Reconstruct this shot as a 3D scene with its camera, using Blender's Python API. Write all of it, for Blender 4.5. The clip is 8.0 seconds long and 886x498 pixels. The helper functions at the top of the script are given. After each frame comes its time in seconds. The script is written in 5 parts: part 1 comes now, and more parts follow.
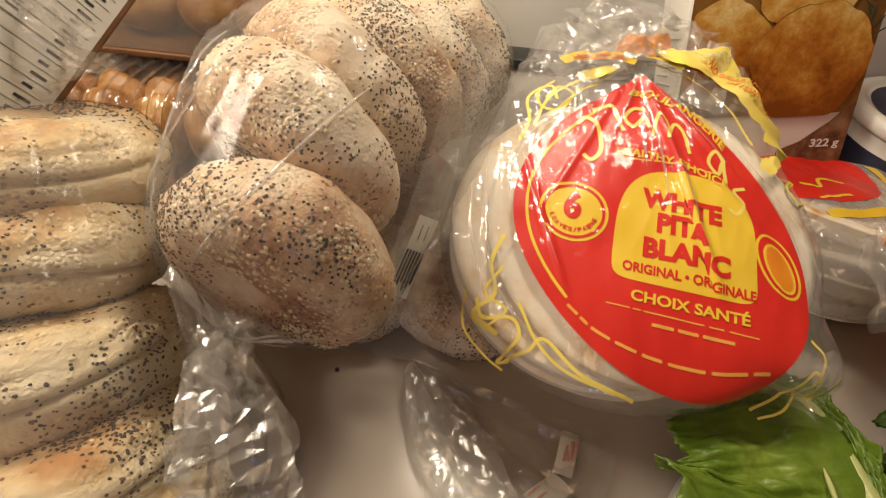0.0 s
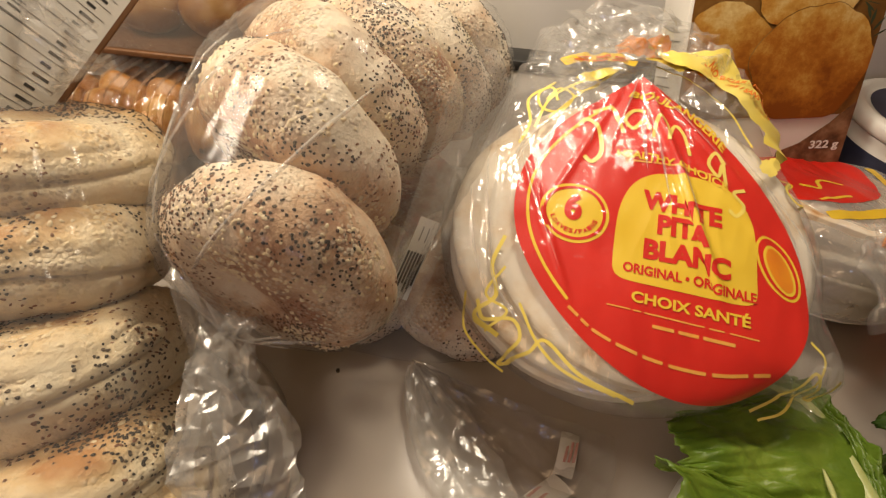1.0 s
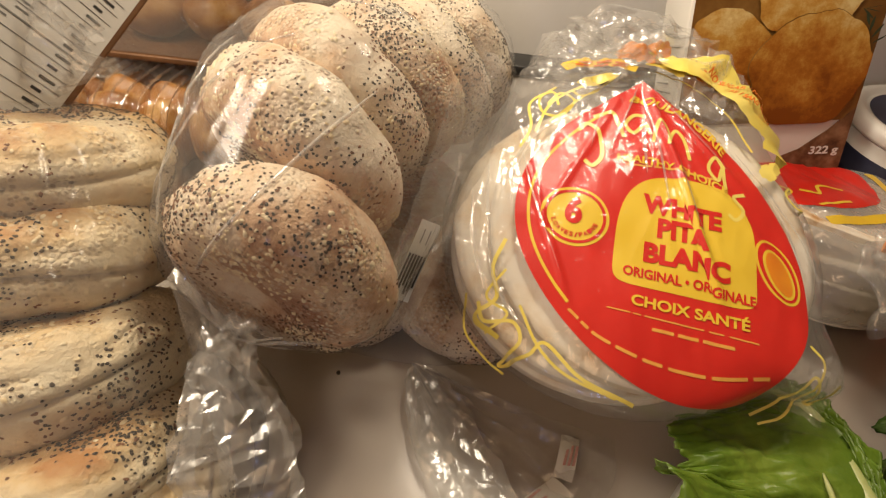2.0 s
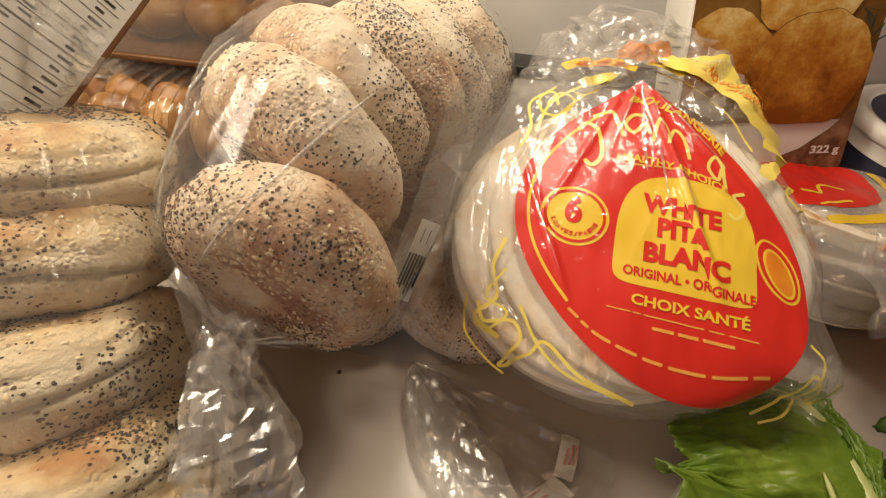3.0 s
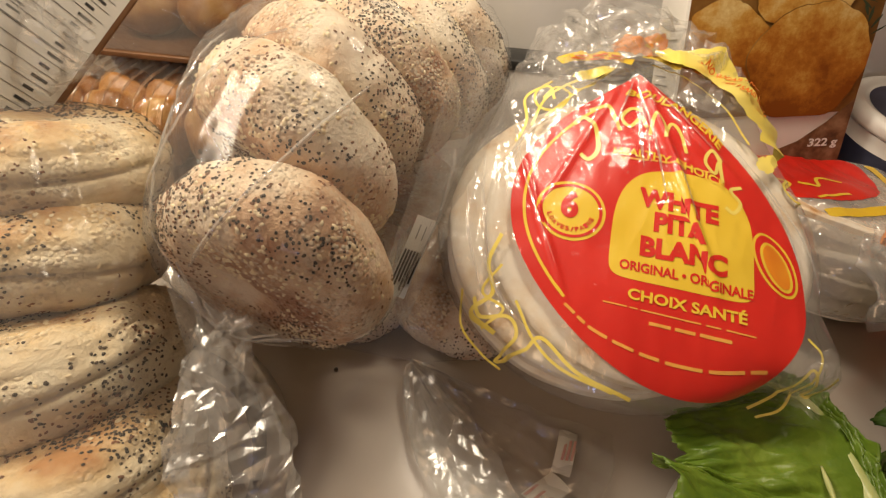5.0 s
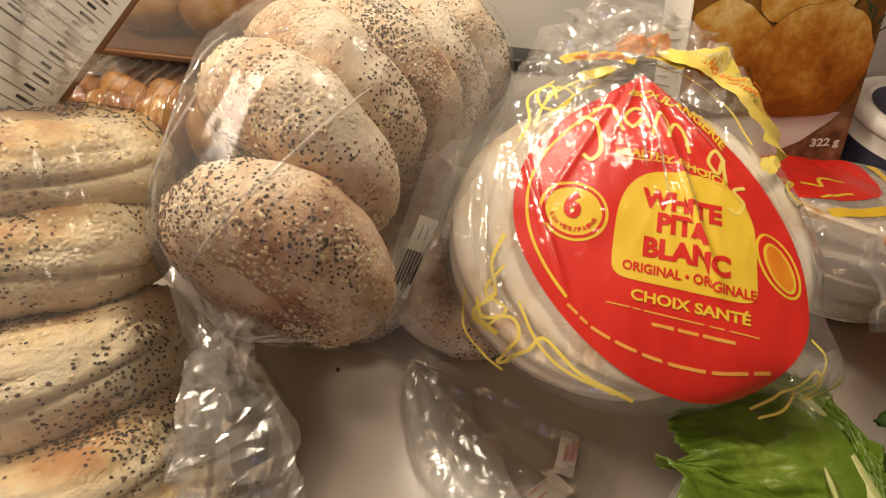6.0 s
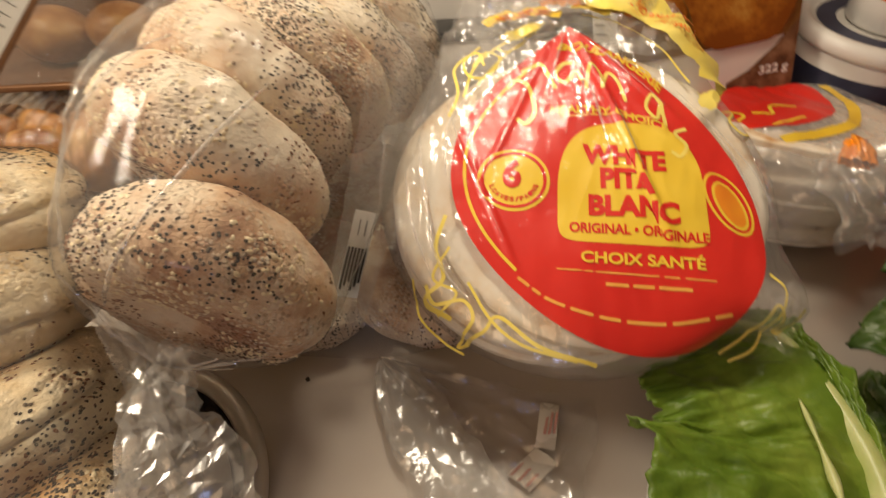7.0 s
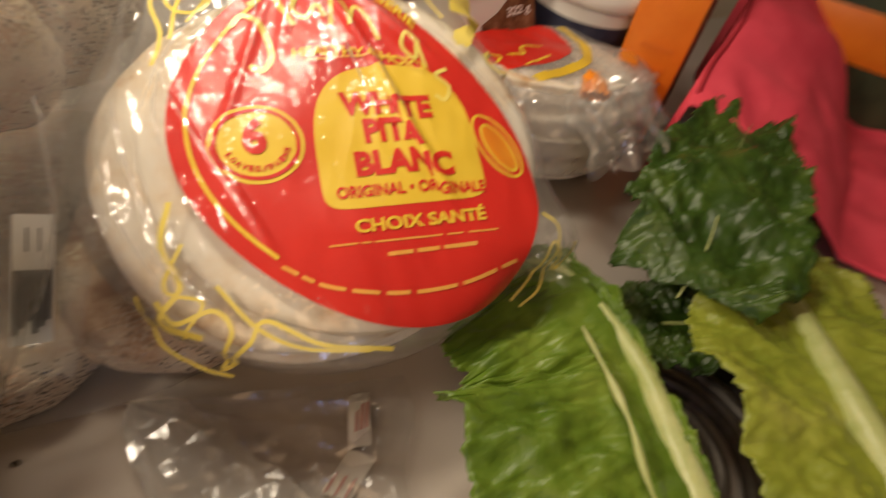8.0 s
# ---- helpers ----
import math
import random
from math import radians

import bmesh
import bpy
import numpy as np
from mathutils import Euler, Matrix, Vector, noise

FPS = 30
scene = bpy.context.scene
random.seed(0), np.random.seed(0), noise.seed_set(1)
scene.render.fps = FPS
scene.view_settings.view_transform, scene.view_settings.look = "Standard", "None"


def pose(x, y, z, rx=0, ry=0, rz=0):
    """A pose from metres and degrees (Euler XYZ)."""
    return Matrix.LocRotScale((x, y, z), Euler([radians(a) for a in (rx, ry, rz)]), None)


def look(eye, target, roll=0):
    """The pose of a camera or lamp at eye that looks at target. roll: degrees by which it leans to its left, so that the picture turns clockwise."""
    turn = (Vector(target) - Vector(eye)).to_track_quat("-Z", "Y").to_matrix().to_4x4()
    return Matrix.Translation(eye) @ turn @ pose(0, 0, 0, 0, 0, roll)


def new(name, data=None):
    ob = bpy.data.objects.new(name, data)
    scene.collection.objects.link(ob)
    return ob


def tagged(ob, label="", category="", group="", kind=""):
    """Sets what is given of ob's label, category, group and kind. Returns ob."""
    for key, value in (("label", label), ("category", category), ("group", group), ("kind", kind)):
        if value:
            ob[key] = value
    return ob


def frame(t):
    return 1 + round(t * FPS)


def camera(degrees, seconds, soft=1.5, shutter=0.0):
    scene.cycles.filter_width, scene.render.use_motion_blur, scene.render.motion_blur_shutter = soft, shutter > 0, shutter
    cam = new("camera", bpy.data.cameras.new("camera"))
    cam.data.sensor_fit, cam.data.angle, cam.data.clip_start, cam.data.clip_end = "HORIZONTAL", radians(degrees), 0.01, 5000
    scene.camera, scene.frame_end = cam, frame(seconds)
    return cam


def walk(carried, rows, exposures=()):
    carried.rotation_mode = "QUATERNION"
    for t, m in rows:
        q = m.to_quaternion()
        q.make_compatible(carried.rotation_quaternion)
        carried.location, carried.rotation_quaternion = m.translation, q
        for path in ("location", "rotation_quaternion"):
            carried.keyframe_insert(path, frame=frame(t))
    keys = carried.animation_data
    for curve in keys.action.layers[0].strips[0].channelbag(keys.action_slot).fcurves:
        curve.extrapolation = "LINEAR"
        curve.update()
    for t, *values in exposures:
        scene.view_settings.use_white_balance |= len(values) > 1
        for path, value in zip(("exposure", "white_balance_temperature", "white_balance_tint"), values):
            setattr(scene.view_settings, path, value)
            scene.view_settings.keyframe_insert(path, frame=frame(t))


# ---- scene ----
from mathutils.bvhtree import BVHTree

cam = camera(87.9, 8.0, soft=1.2, shutter=0.4)
PATH = [
    (0, (0.03, 0.023, 0.299), (0.049, 1.537, -1.007), 6.4),
    (0.5, (0.031, 0.022, 0.298), (0.047, 1.54, -1.005), 6.2),
    (1, (0.029, 0.023, 0.3), (0.05, 1.538, -1.006), 6.5),
    (1.5, (0.029, 0.022, 0.3), (0.046, 1.547, -0.994), 6.6),
    (3, (0.03, 0.02, 0.3), (0.038, 1.549, -0.989), 6.4),
    (3.5, (0.032, 0.021, 0.299), (0.037, 1.545, -0.996), 5.9),
    (4, (0.033, 0.021, 0.299), (0.04, 1.541, -1.0), 5.8),
    (4.5, (0.033, 0.021, 0.299), (0.044, 1.541, -1.0), 6.0),
    (6, (0.031, 0.022, 0.299), (0.042, 1.539, -1.004), 6.1),
    (6.5, (0.031, 0.021, 0.299), (0.04, 1.542, -0.999), 6.2),
    (6.8, (0.045, 0.016, 0.295), (-0.001, 1.552, -0.985), 2.8),
    (6.9, (0.065, 0.027, 0.293), (-0.018, 1.543, -1.01), -2.6),
    (7, (0.061, 0.032, 0.294), (0.101, 1.503, -1.061), -2.3),
    (7.2, (0.064, 0.04, 0.293), (0.124, 1.452, -1.123), -3.0),
    (7.3, (0.074, 0.046, 0.289), (0.171, 1.432, -1.15), -4.6),
    (7.4, (0.083, 0.052, 0.283), (0.275, 1.395, -1.187), -4.5),
    (7.5, (0.079, 0.055, 0.283), (0.462, 1.292, -1.24), -0.7),
    (7.7, (0.096, 0.064, 0.272), (0.543, 1.238, -1.285), -0.4),
    (8, (0.092, 0.062, 0.268), (0.871, 1.224, -1.162), 10.0),
]
walk(cam, [(t, look(eye, target, roll)) for t, eye, target, roll in PATH])

# ---------------------------------------------------------------- light
world = bpy.data.worlds.new("kitchen_air")
scene.world = world
world.use_nodes = True
world.node_tree.nodes["Background"].inputs[0].default_value = (1.0, 0.93, 0.86, 1)
world.node_tree.nodes["Background"].inputs[1].default_value = 0.06


def area(name, place, target, sx, sy, watts, colour):
    lamp = bpy.data.lights.new(name, "AREA")
    lamp.shape, lamp.size, lamp.size_y, lamp.energy, lamp.color = "RECTANGLE", sx, sy, watts, colour
    ob = new(name, lamp)
    ob.matrix_world = look(place, target)
    return ob


area("range_hood_lamp", (-0.42, 0.28, 0.60), (0.0, 0.22, 0.08), 0.18, 0.10, 3.6, (1.0, 0.85, 0.65))
area("range_hood_lamp", (0.12, 0.44, 0.66), (0.03, 0.22, 0.08), 0.16, 0.10, 2.2, (1.0, 0.85, 0.65))
# Wide warm fill from front left, added to lift the faces in shade.
area("front_fill", (-0.75, -0.90, 1.25), (0.0, 0.2, 0.08), 1.20, 0.80, 6.4, (1.0, 0.65, 0.37))
# Unseen bluish source, added for the blue sheen on the bagel film.
area("blue_sheen_lamp", (-0.45, -1.7, 0.55), (0.0, 0.2, 0.1), 0.4, 0.3, 1.9, (0.45, 0.55, 1.0))
scene.view_settings.exposure = 0.0


# ---------------------------------------------------------------- materials
def mat(name, rough=0.5, spec=0.5, metal=0.0, coat=0.0):
    m = bpy.data.materials.new(name)
    m.use_nodes = True
    b = m.node_tree.nodes["Principled BSDF"]
    b.inputs["Roughness"].default_value = rough
    b.inputs["Specular IOR Level"].default_value = spec
    b.inputs["Metallic"].default_value = metal
    b.inputs["Coat Weight"].default_value = coat
    b.inputs["Coat Roughness"].default_value = 0.1
    return m, m.node_tree.nodes, m.node_tree.links, b


def node(nodes, kind, **values):
    n = nodes.new(kind)
    for k, v in values.items():
        n.inputs[k].default_value = v
    return n


def ramp(nodes, links, source, stops):
    r = nodes.new("ShaderNodeValToRGB")
    while len(r.color_ramp.elements) < len(stops):
        r.color_ramp.elements.new(0.5)
    for e, (p, c) in zip(r.color_ramp.elements, stops):
        e.position, e.color = p, (*c, 1)
    links.new(source, r.inputs[0])
    return r


def noisy(name, stops, scale=40.0, fine=300.0, bump=0.2, depth=0.001, rough=0.5, spec=0.5, metal=0.0, coat=0.0, detail=6.0, vary=0.0, sss=0.0):
    """A surface coloured by noise at two scales, with a fine relief."""
    m, nodes, links, b = mat(name, rough, spec, metal, coat)
    co = nodes.new("ShaderNodeTexCoord")
    source = co.outputs["Object"]
    if vary:
        info = nodes.new("ShaderNodeObjectInfo")
        add = nodes.new("ShaderNodeVectorMath")
        add.operation = "ADD"
        links.new(source, add.inputs[0])
        links.new(info.outputs["Random"], add.inputs[1])
        source = add.outputs[0]
    big = node(nodes, "ShaderNodeTexNoise", Scale=scale, Detail=detail, Roughness=0.6)
    links.new(source, big.inputs["Vector"])
    links.new(ramp(nodes, links, big.outputs[0], stops).outputs[0], b.inputs["Base Color"])
    small = node(nodes, "ShaderNodeTexNoise", Scale=fine, Detail=4.0)
    links.new(source, small.inputs["Vector"])
    bp = node(nodes, "ShaderNodeBump", Strength=bump, Distance=depth)
    links.new(small.outputs[0], bp.inputs["Height"])
    links.new(bp.outputs[0], b.inputs["Normal"])
    if sss:
        b.inputs["Subsurface Weight"].default_value = sss
        b.inputs["Subsurface Radius"].default_value = (0.004, 0.0025, 0.0015)
    return m


def crust(name, pale, gold, brown, start, full, patch, thick):
    """Bagel crust, paler round the rim and baked darker on its upper face, blotched and pebbled."""
    m, nodes, links, b = mat(name, 0.48, 0.4)
    co = nodes.new("ShaderNodeTexCoord")
    info = nodes.new("ShaderNodeObjectInfo")
    moved = nodes.new("ShaderNodeVectorMath")
    moved.operation = "ADD"
    links.new(co.outputs["Object"], moved.inputs[0])
    links.new(info.outputs["Random"], moved.inputs[1])
    xyz = nodes.new("ShaderNodeSeparateXYZ")
    links.new(co.outputs["Object"], xyz.inputs[0])
    height = nodes.new("ShaderNodeMapRange")
    height.inputs["From Min"].default_value, height.inputs["From Max"].default_value = start, full
    height.inputs["To Min"].default_value, height.inputs["To Max"].default_value = 0.0, 0.55
    links.new(xyz.outputs["Z"], height.inputs["Value"])
    big = node(nodes, "ShaderNodeTexNoise", Scale=24.0, Detail=5.0, Roughness=0.6)
    links.new(moved.outputs[0], big.inputs["Vector"])
    blotch = nodes.new("ShaderNodeMath")
    blotch.operation = "MULTIPLY_ADD"
    blotch.inputs[1].default_value = patch
    links.new(big.outputs[0], blotch.inputs[0])
    links.new(height.outputs[0], blotch.inputs[2])
    shift = nodes.new("ShaderNodeMath")
    shift.operation = "SUBTRACT"
    shift.inputs[1].default_value = 0.5 * patch - 0.22
    links.new(blotch.outputs[0], shift.inputs[0])
    base = ramp(nodes, links, shift.outputs[0], [(0.05, pale), (0.42, [0.5 * (p + g) for p, g in zip(pale, gold)]), (0.62, gold), (0.95, brown)])
    # fine crumbs of garlic and onion, thick in places
    grain = nodes.new("ShaderNodeTexVoronoi")
    grain.inputs["Scale"].default_value = 420.0
    links.new(moved.outputs[0], grain.inputs["Vector"])
    pick = nodes.new("ShaderNodeSeparateColor")
    links.new(grain.outputs["Color"], pick.inputs[0])
    crumbs = ramp(nodes, links, pick.outputs[0], [(0.0, (0.10, 0.07, 0.05)), (0.16, (0.30, 0.17, 0.09)), (0.34, (0.62, 0.50, 0.36)), (0.7, (0.80, 0.72, 0.56))])
    area_noise = node(nodes, "ShaderNodeTexNoise", Scale=30.0, Detail=4.0, Roughness=0.65)
    links.new(moved.outputs[0], area_noise.inputs["Vector"])
    cover = ramp(nodes, links, area_noise.outputs[0], [(0.44, (0, 0, 0)), (0.62, (thick, thick, thick))])
    near = ramp(nodes, links, grain.outputs["Distance"], [(0.30, (1, 1, 1)), (0.62, (0, 0, 0))])
    part_of = nodes.new("ShaderNodeMath")
    part_of.operation = "MULTIPLY"
    links.new(cover.outputs[0], part_of.inputs[0])
    links.new(near.outputs[0], part_of.inputs[1])
    blend = nodes.new("ShaderNodeMix")
    blend.data_type = "RGBA"
    links.new(part_of.outputs[0], blend.inputs[0])
    links.new(base.outputs[0], blend.inputs[6])
    links.new(crumbs.outputs[0], blend.inputs[7])
    links.new(blend.outputs[2], b.inputs["Base Color"])
    pebble = node(nodes, "ShaderNodeTexNoise", Scale=110.0, Detail=8.0, Roughness=0.65)
    links.new(moved.outputs[0], pebble.inputs["Vector"])
    raised = nodes.new("ShaderNodeMath")
    raised.operation = "MULTIPLY_ADD"
    raised.inputs[1].default_value = 0.45
    links.new(part_of.outputs[0], raised.inputs[0])
    links.new(pebble.outputs[0], raised.inputs[2])
    bp = node(nodes, "ShaderNodeBump", Strength=0.9, Distance=0.0026)
    links.new(raised.outputs[0], bp.inputs["Height"])
    links.new(bp.outputs[0], b.inputs["Normal"])
    return m


CRUST = crust("bagel_crust", (0.82, 0.73, 0.58), (0.66, 0.45, 0.28), (0.36, 0.17, 0.085), -0.012, 0.036, 2.8, 0.9)
PALE = crust("pale_bagel_crust", (0.82, 0.74, 0.55), (0.74, 0.55, 0.30), (0.50, 0.25, 0.09), 0.004, 0.034, 2.2, 0.6)
POPPY = noisy("poppy_seed", [(0.3, (0.022, 0.017, 0.013)), (0.5, (0.06, 0.045, 0.03)), (0.7, (0.17, 0.12, 0.07))], 220, 900, 0.2, 0.0003, 0.55, 0.3)
FLAKE = noisy("toasted_onion_flake", [(0.3, (0.10, 0.04, 0.02)), (0.7, (0.30, 0.13, 0.05))], 300, 900, 0.2, 0.0003, 0.6)
SESAME = noisy("sesame_seed", [(0.3, (0.74, 0.58, 0.34)), (0.7, (0.88, 0.78, 0.55))], 300, 900, 0.2, 0.0003, 0.4)
PITA = noisy("pita_crust", [(0.30, (0.55, 0.31, 0.13)), (0.40, (0.82, 0.68, 0.50)), (0.54, (0.90, 0.84, 0.73))], 26, 200, 0.3, 0.001, 0.7, 0.25, vary=1)
ENAMEL = noisy("white_enamel", [(0.3, (0.46, 0.41, 0.36)), (0.7, (0.52, 0.47, 0.42))], 6, 60, 0.02, 0.001, 0.20, 0.5)
PANEL = noisy("backguard_paint", [(0.3, (0.60, 0.59, 0.57)), (0.7, (0.67, 0.66, 0.64))], 8, 200, 0.05, 0.0005, 0.35, 0.5)
DARK = noisy("dark_gap", [(0.3, (0.012, 0.012, 0.012)), (0.7, (0.03, 0.03, 0.03))], 40, 300, 0.1, 0.0005, 0.4)
PORCELAIN = noisy("black_bowl", [(0.3, (0.008, 0.007, 0.006)), (0.6, (0.03, 0.022, 0.015)), (0.8, (0.07, 0.05, 0.03))], 30, 200, 0.2, 0.0006, 0.22, 0.5)
COIL = noisy("burner_coil", [(0.3, (0.05, 0.042, 0.034)), (0.7, (0.12, 0.10, 0.08))], 60, 500, 0.25, 0.0005, 0.45, 0.5, 0.3)
CHROME = noisy("bright_trim", [(0.3, (0.70, 0.68, 0.64)), (0.7, (0.78, 0.76, 0.72))], 30, 200, 0.05, 0.0004, 0.30, 0.5, 0.35)
PLASTER = noisy("wall_paint", [(0.3, (0.66, 0.60, 0.50)), (0.7, (0.70, 0.64, 0.54))], 3, 120, 0.1, 0.001, 0.8)
RED = noisy("red_print", [(0.3, (0.60, 0.016, 0.010)), (0.7, (0.70, 0.026, 0.015))], 30, 90, 0.12, 0.001, 0.40, 0.30, coat=0.08)
PALEYELLOW = noisy("pale_yellow_print", [(0.3, (0.80, 0.64, 0.10)), (0.7, (0.88, 0.74, 0.20))], 30, 90, 0.12, 0.001, 0.3, 0.5)
FINEINK = noisy("light_orange_ink", [(0.3, (0.82, 0.36, 0.06)), (0.7, (0.86, 0.46, 0.10))], 200, 90, 0.1, 0.001, 0.3)
YELLOW = noisy("yellow_print", [(0.3, (0.78, 0.52, 0.03)), (0.7, (0.86, 0.62, 0.06))], 30, 90, 0.12, 0.001, 0.40, 0.30, coat=0.08)
ORANGE = noisy("orange_print", [(0.3, (0.75, 0.20, 0.01)), (0.7, (0.85, 0.34, 0.02))], 30, 90, 0.12, 0.001, 0.28, 0.5, coat=0.3)
TAGINK = noisy("faded_pink_ink", [(0.3, (0.55, 0.25, 0.22)), (0.7, (0.66, 0.40, 0.36))], 200, 90, 0.1, 0.001, 0.45)
INK = noisy("orange_red_ink", [(0.3, (0.62, 0.13, 0.01)), (0.7, (0.70, 0.18, 0.02))], 30, 90, 0.1, 0.001, 0.3)
BLACKINK = noisy("black_ink", [(0.3, (0.02, 0.02, 0.02)), (0.7, (0.05, 0.05, 0.05))], 30, 90, 0.1, 0.001, 0.45)
GREYINK = noisy("grey_ink", [(0.3, (0.16, 0.16, 0.15)), (0.7, (0.26, 0.26, 0.25))], 200, 90, 0.1, 0.001, 0.45)
NEWSPRINT = noisy("greyish_card", [(0.3, (0.62, 0.61, 0.57)), (0.7, (0.69, 0.68, 0.64))], 20, 300, 0.08, 0.0005, 0.5, 0.4)
PAPER = noisy("white_card", [(0.3, (0.74, 0.72, 0.67)), (0.7, (0.80, 0.78, 0.73))], 20, 300, 0.08, 0.0005, 0.5, 0.4)
CARD = noisy("brown_card", [(0.3, (0.12, 0.05, 0.016)), (0.7, (0.19, 0.085, 0.03))], 25, 300, 0.15, 0.0005, 0.55)
GOLDPASTRY = noisy("golden_pastry", [(0.3, (0.20, 0.07, 0.014)), (0.5, (0.42, 0.19, 0.045)), (0.72, (0.66, 0.42, 0.16))], 30, 220, 0.5, 0.0015, 0.4)
TUB = noisy("white_tub_plastic", [(0.3, (0.66, 0.65, 0.61)), (0.7, (0.74, 0.73, 0.69))], 10, 200, 0.05, 0.0005, 0.35)
NAVY = noisy("navy_print", [(0.3, (0.02, 0.022, 0.05)), (0.7, (0.035, 0.04, 0.08))], 40, 300, 0.05, 0.0004, 0.4)
ORANGECARD = noisy("orange_card", [(0.3, (0.66, 0.15, 0.008)), (0.7, (0.78, 0.22, 0.015))], 20, 250, 0.1, 0.0006, 0.4)
PINK = noisy("pink_cloth", [(0.3, (0.70, 0.055, 0.095)), (0.7, (0.84, 0.09, 0.14))], 30, 700, 0.35, 0.0008, 0.75, 0.3)
PINKHEM = noisy("pink_hem", [(0.3, (0.36, 0.02, 0.035)), (0.7, (0.46, 0.03, 0.05))], 30, 700, 0.35, 0.0008, 0.75, 0.3)
GREENDARK = noisy("dark_green_pack", [(0.3, (0.02, 0.035, 0.018)), (0.7, (0.05, 0.07, 0.035))], 30, 200, 0.15, 0.0006, 0.4)
LEAF = noisy("romaine_leaf", [(0.28, (0.065, 0.125, 0.009)), (0.5, (0.12, 0.20, 0.017)), (0.72, (0.20, 0.28, 0.036))], 30, 190, 0.5, 0.0016, 0.40, 0.5, sss=0.08)
LEAFDARK = noisy("dark_romaine_leaf", [(0.28, (0.014, 0.036, 0.004)), (0.5, (0.034, 0.075, 0.008)), (0.75, (0.085, 0.14, 0.018))], 30, 190, 0.5, 0.0016, 0.38, 0.5, sss=0.08)
LEAFPALE = noisy("pale_romaine_leaf", [(0.28, (0.15, 0.20, 0.018)), (0.5, (0.24, 0.28, 0.030)), (0.75, (0.36, 0.38, 0.070))], 22, 170, 0.5, 0.0016, 0.40, 0.5, sss=0.08)
RIB = noisy("romaine_rib", [(0.3, (0.34, 0.40, 0.12)), (0.7, (0.54, 0.57, 0.27))], 40, 200, 0.3, 0.001, 0.35, 0.5, sss=0.15)


def film_material(name, haze, tint, cell, slope, wave=0.3, gloss=0.06, stretch=(1, 1, 1), fine=60.0, shiny=0.10, rim=0.75):
    """Thin clear plastic: see-through, glossy, faintly milky, crinkled into small flat facets."""
    m = bpy.data.materials.new(name)
    m.use_nodes = True
    nodes, links = m.node_tree.nodes, m.node_tree.links
    nodes.remove(nodes["Principled BSDF"])
    co = nodes.new("ShaderNodeTexCoord")
    warp_noise = node(nodes, "ShaderNodeTexNoise", Scale=40.0, Detail=3.0)
    links.new(co.outputs["Object"], warp_noise.inputs["Vector"])
    long_way = node(nodes, "ShaderNodeMapping", Scale=stretch)
    bend = nodes.new("ShaderNodeVectorMath")
    bend.operation = "MULTIPLY_ADD"
    bend.inputs[1].default_value = (0.02, 0.02, 0.02)
    links.new(warp_noise.outputs["Color"], bend.inputs[0])
    links.new(co.outputs["Object"], long_way.inputs[0])
    links.new(long_way.outputs[0], bend.inputs[2])
    cells = nodes.new("ShaderNodeTexVoronoi")
    cells.inputs["Scale"].default_value = 1 / cell
    links.new(bend.outputs[0], cells.inputs["Vector"])
    away = nodes.new("ShaderNodeVectorMath")
    away.operation = "SUBTRACT"
    links.new(bend.outputs[0], away.inputs[0])
    links.new(cells.outputs["Position"], away.inputs[1])
    tilt = nodes.new("ShaderNodeVectorMath")
    tilt.operation = "SUBTRACT"
    tilt.inputs[1].default_value = (0.5, 0.5, 0.5)
    links.new(cells.outputs["Color"], tilt.inputs[0])
    dot = nodes.new("ShaderNodeVectorMath")
    dot.operation = "DOT_PRODUCT"
    links.new(away.outputs[0], dot.inputs[0])
    links.new(tilt.outputs[0], dot.inputs[1])
    facet = nodes.new("ShaderNodeMath")
    facet.operation = "MULTIPLY"
    facet.inputs[1].default_value = slope * 2
    links.new(dot.outputs["Value"], facet.inputs[0])
    soft_wave = node(nodes, "ShaderNodeTexNoise", Scale=fine, Detail=2.0)
    links.new(long_way.outputs[0], soft_wave.inputs["Vector"])
    total = nodes.new("ShaderNodeMath")
    total.operation = "MULTIPLY_ADD"
    total.inputs[1].default_value = 0.016 * wave
    links.new(soft_wave.outputs[0], total.inputs[0])
    links.new(facet.outputs[0], total.inputs[2])
    bp = node(nodes, "ShaderNodeBump", Strength=1.0, Distance=1.0)
    links.new(total.outputs[0], bp.inputs["Height"])
    glossy = node(nodes, "ShaderNodeBsdfGlossy", Roughness=gloss)
    links.new(bp.outputs[0], glossy.inputs["Normal"])
    clear = nodes.new("ShaderNodeBsdfTransparent")
    clear.inputs[0].default_value = (*tint, 1)
    milk = nodes.new("ShaderNodeBsdfDiffuse")
    milk.inputs[0].default_value = (0.85, 0.83, 0.80, 1)
    glance = nodes.new("ShaderNodeLayerWeight")
    links.new(bp.outputs[0], glance.inputs["Normal"])
    steep = nodes.new("ShaderNodeMath")
    steep.operation = "POWER"
    steep.inputs[1].default_value = 4.0
    links.new(glance.outputs["Facing"], steep.inputs[0])
    shine = nodes.new("ShaderNodeMath")
    shine.operation = "MULTIPLY_ADD"
    shine.inputs[1].default_value = rim
    shine.inputs[2].default_value = shiny
    links.new(steep.outputs[0], shine.inputs[0])
    first = nodes.new("ShaderNodeMixShader")
    first.inputs[0].default_value = haze
    links.new(clear.outputs[0], first.inputs[1])
    links.new(milk.outputs[0], first.inputs[2])
    last = nodes.new("ShaderNodeMixShader")
    links.new(shine.outputs[0], last.inputs[0])
    links.new(first.outputs[0], last.inputs[1])
    links.new(glossy.outputs[0], last.inputs[2])
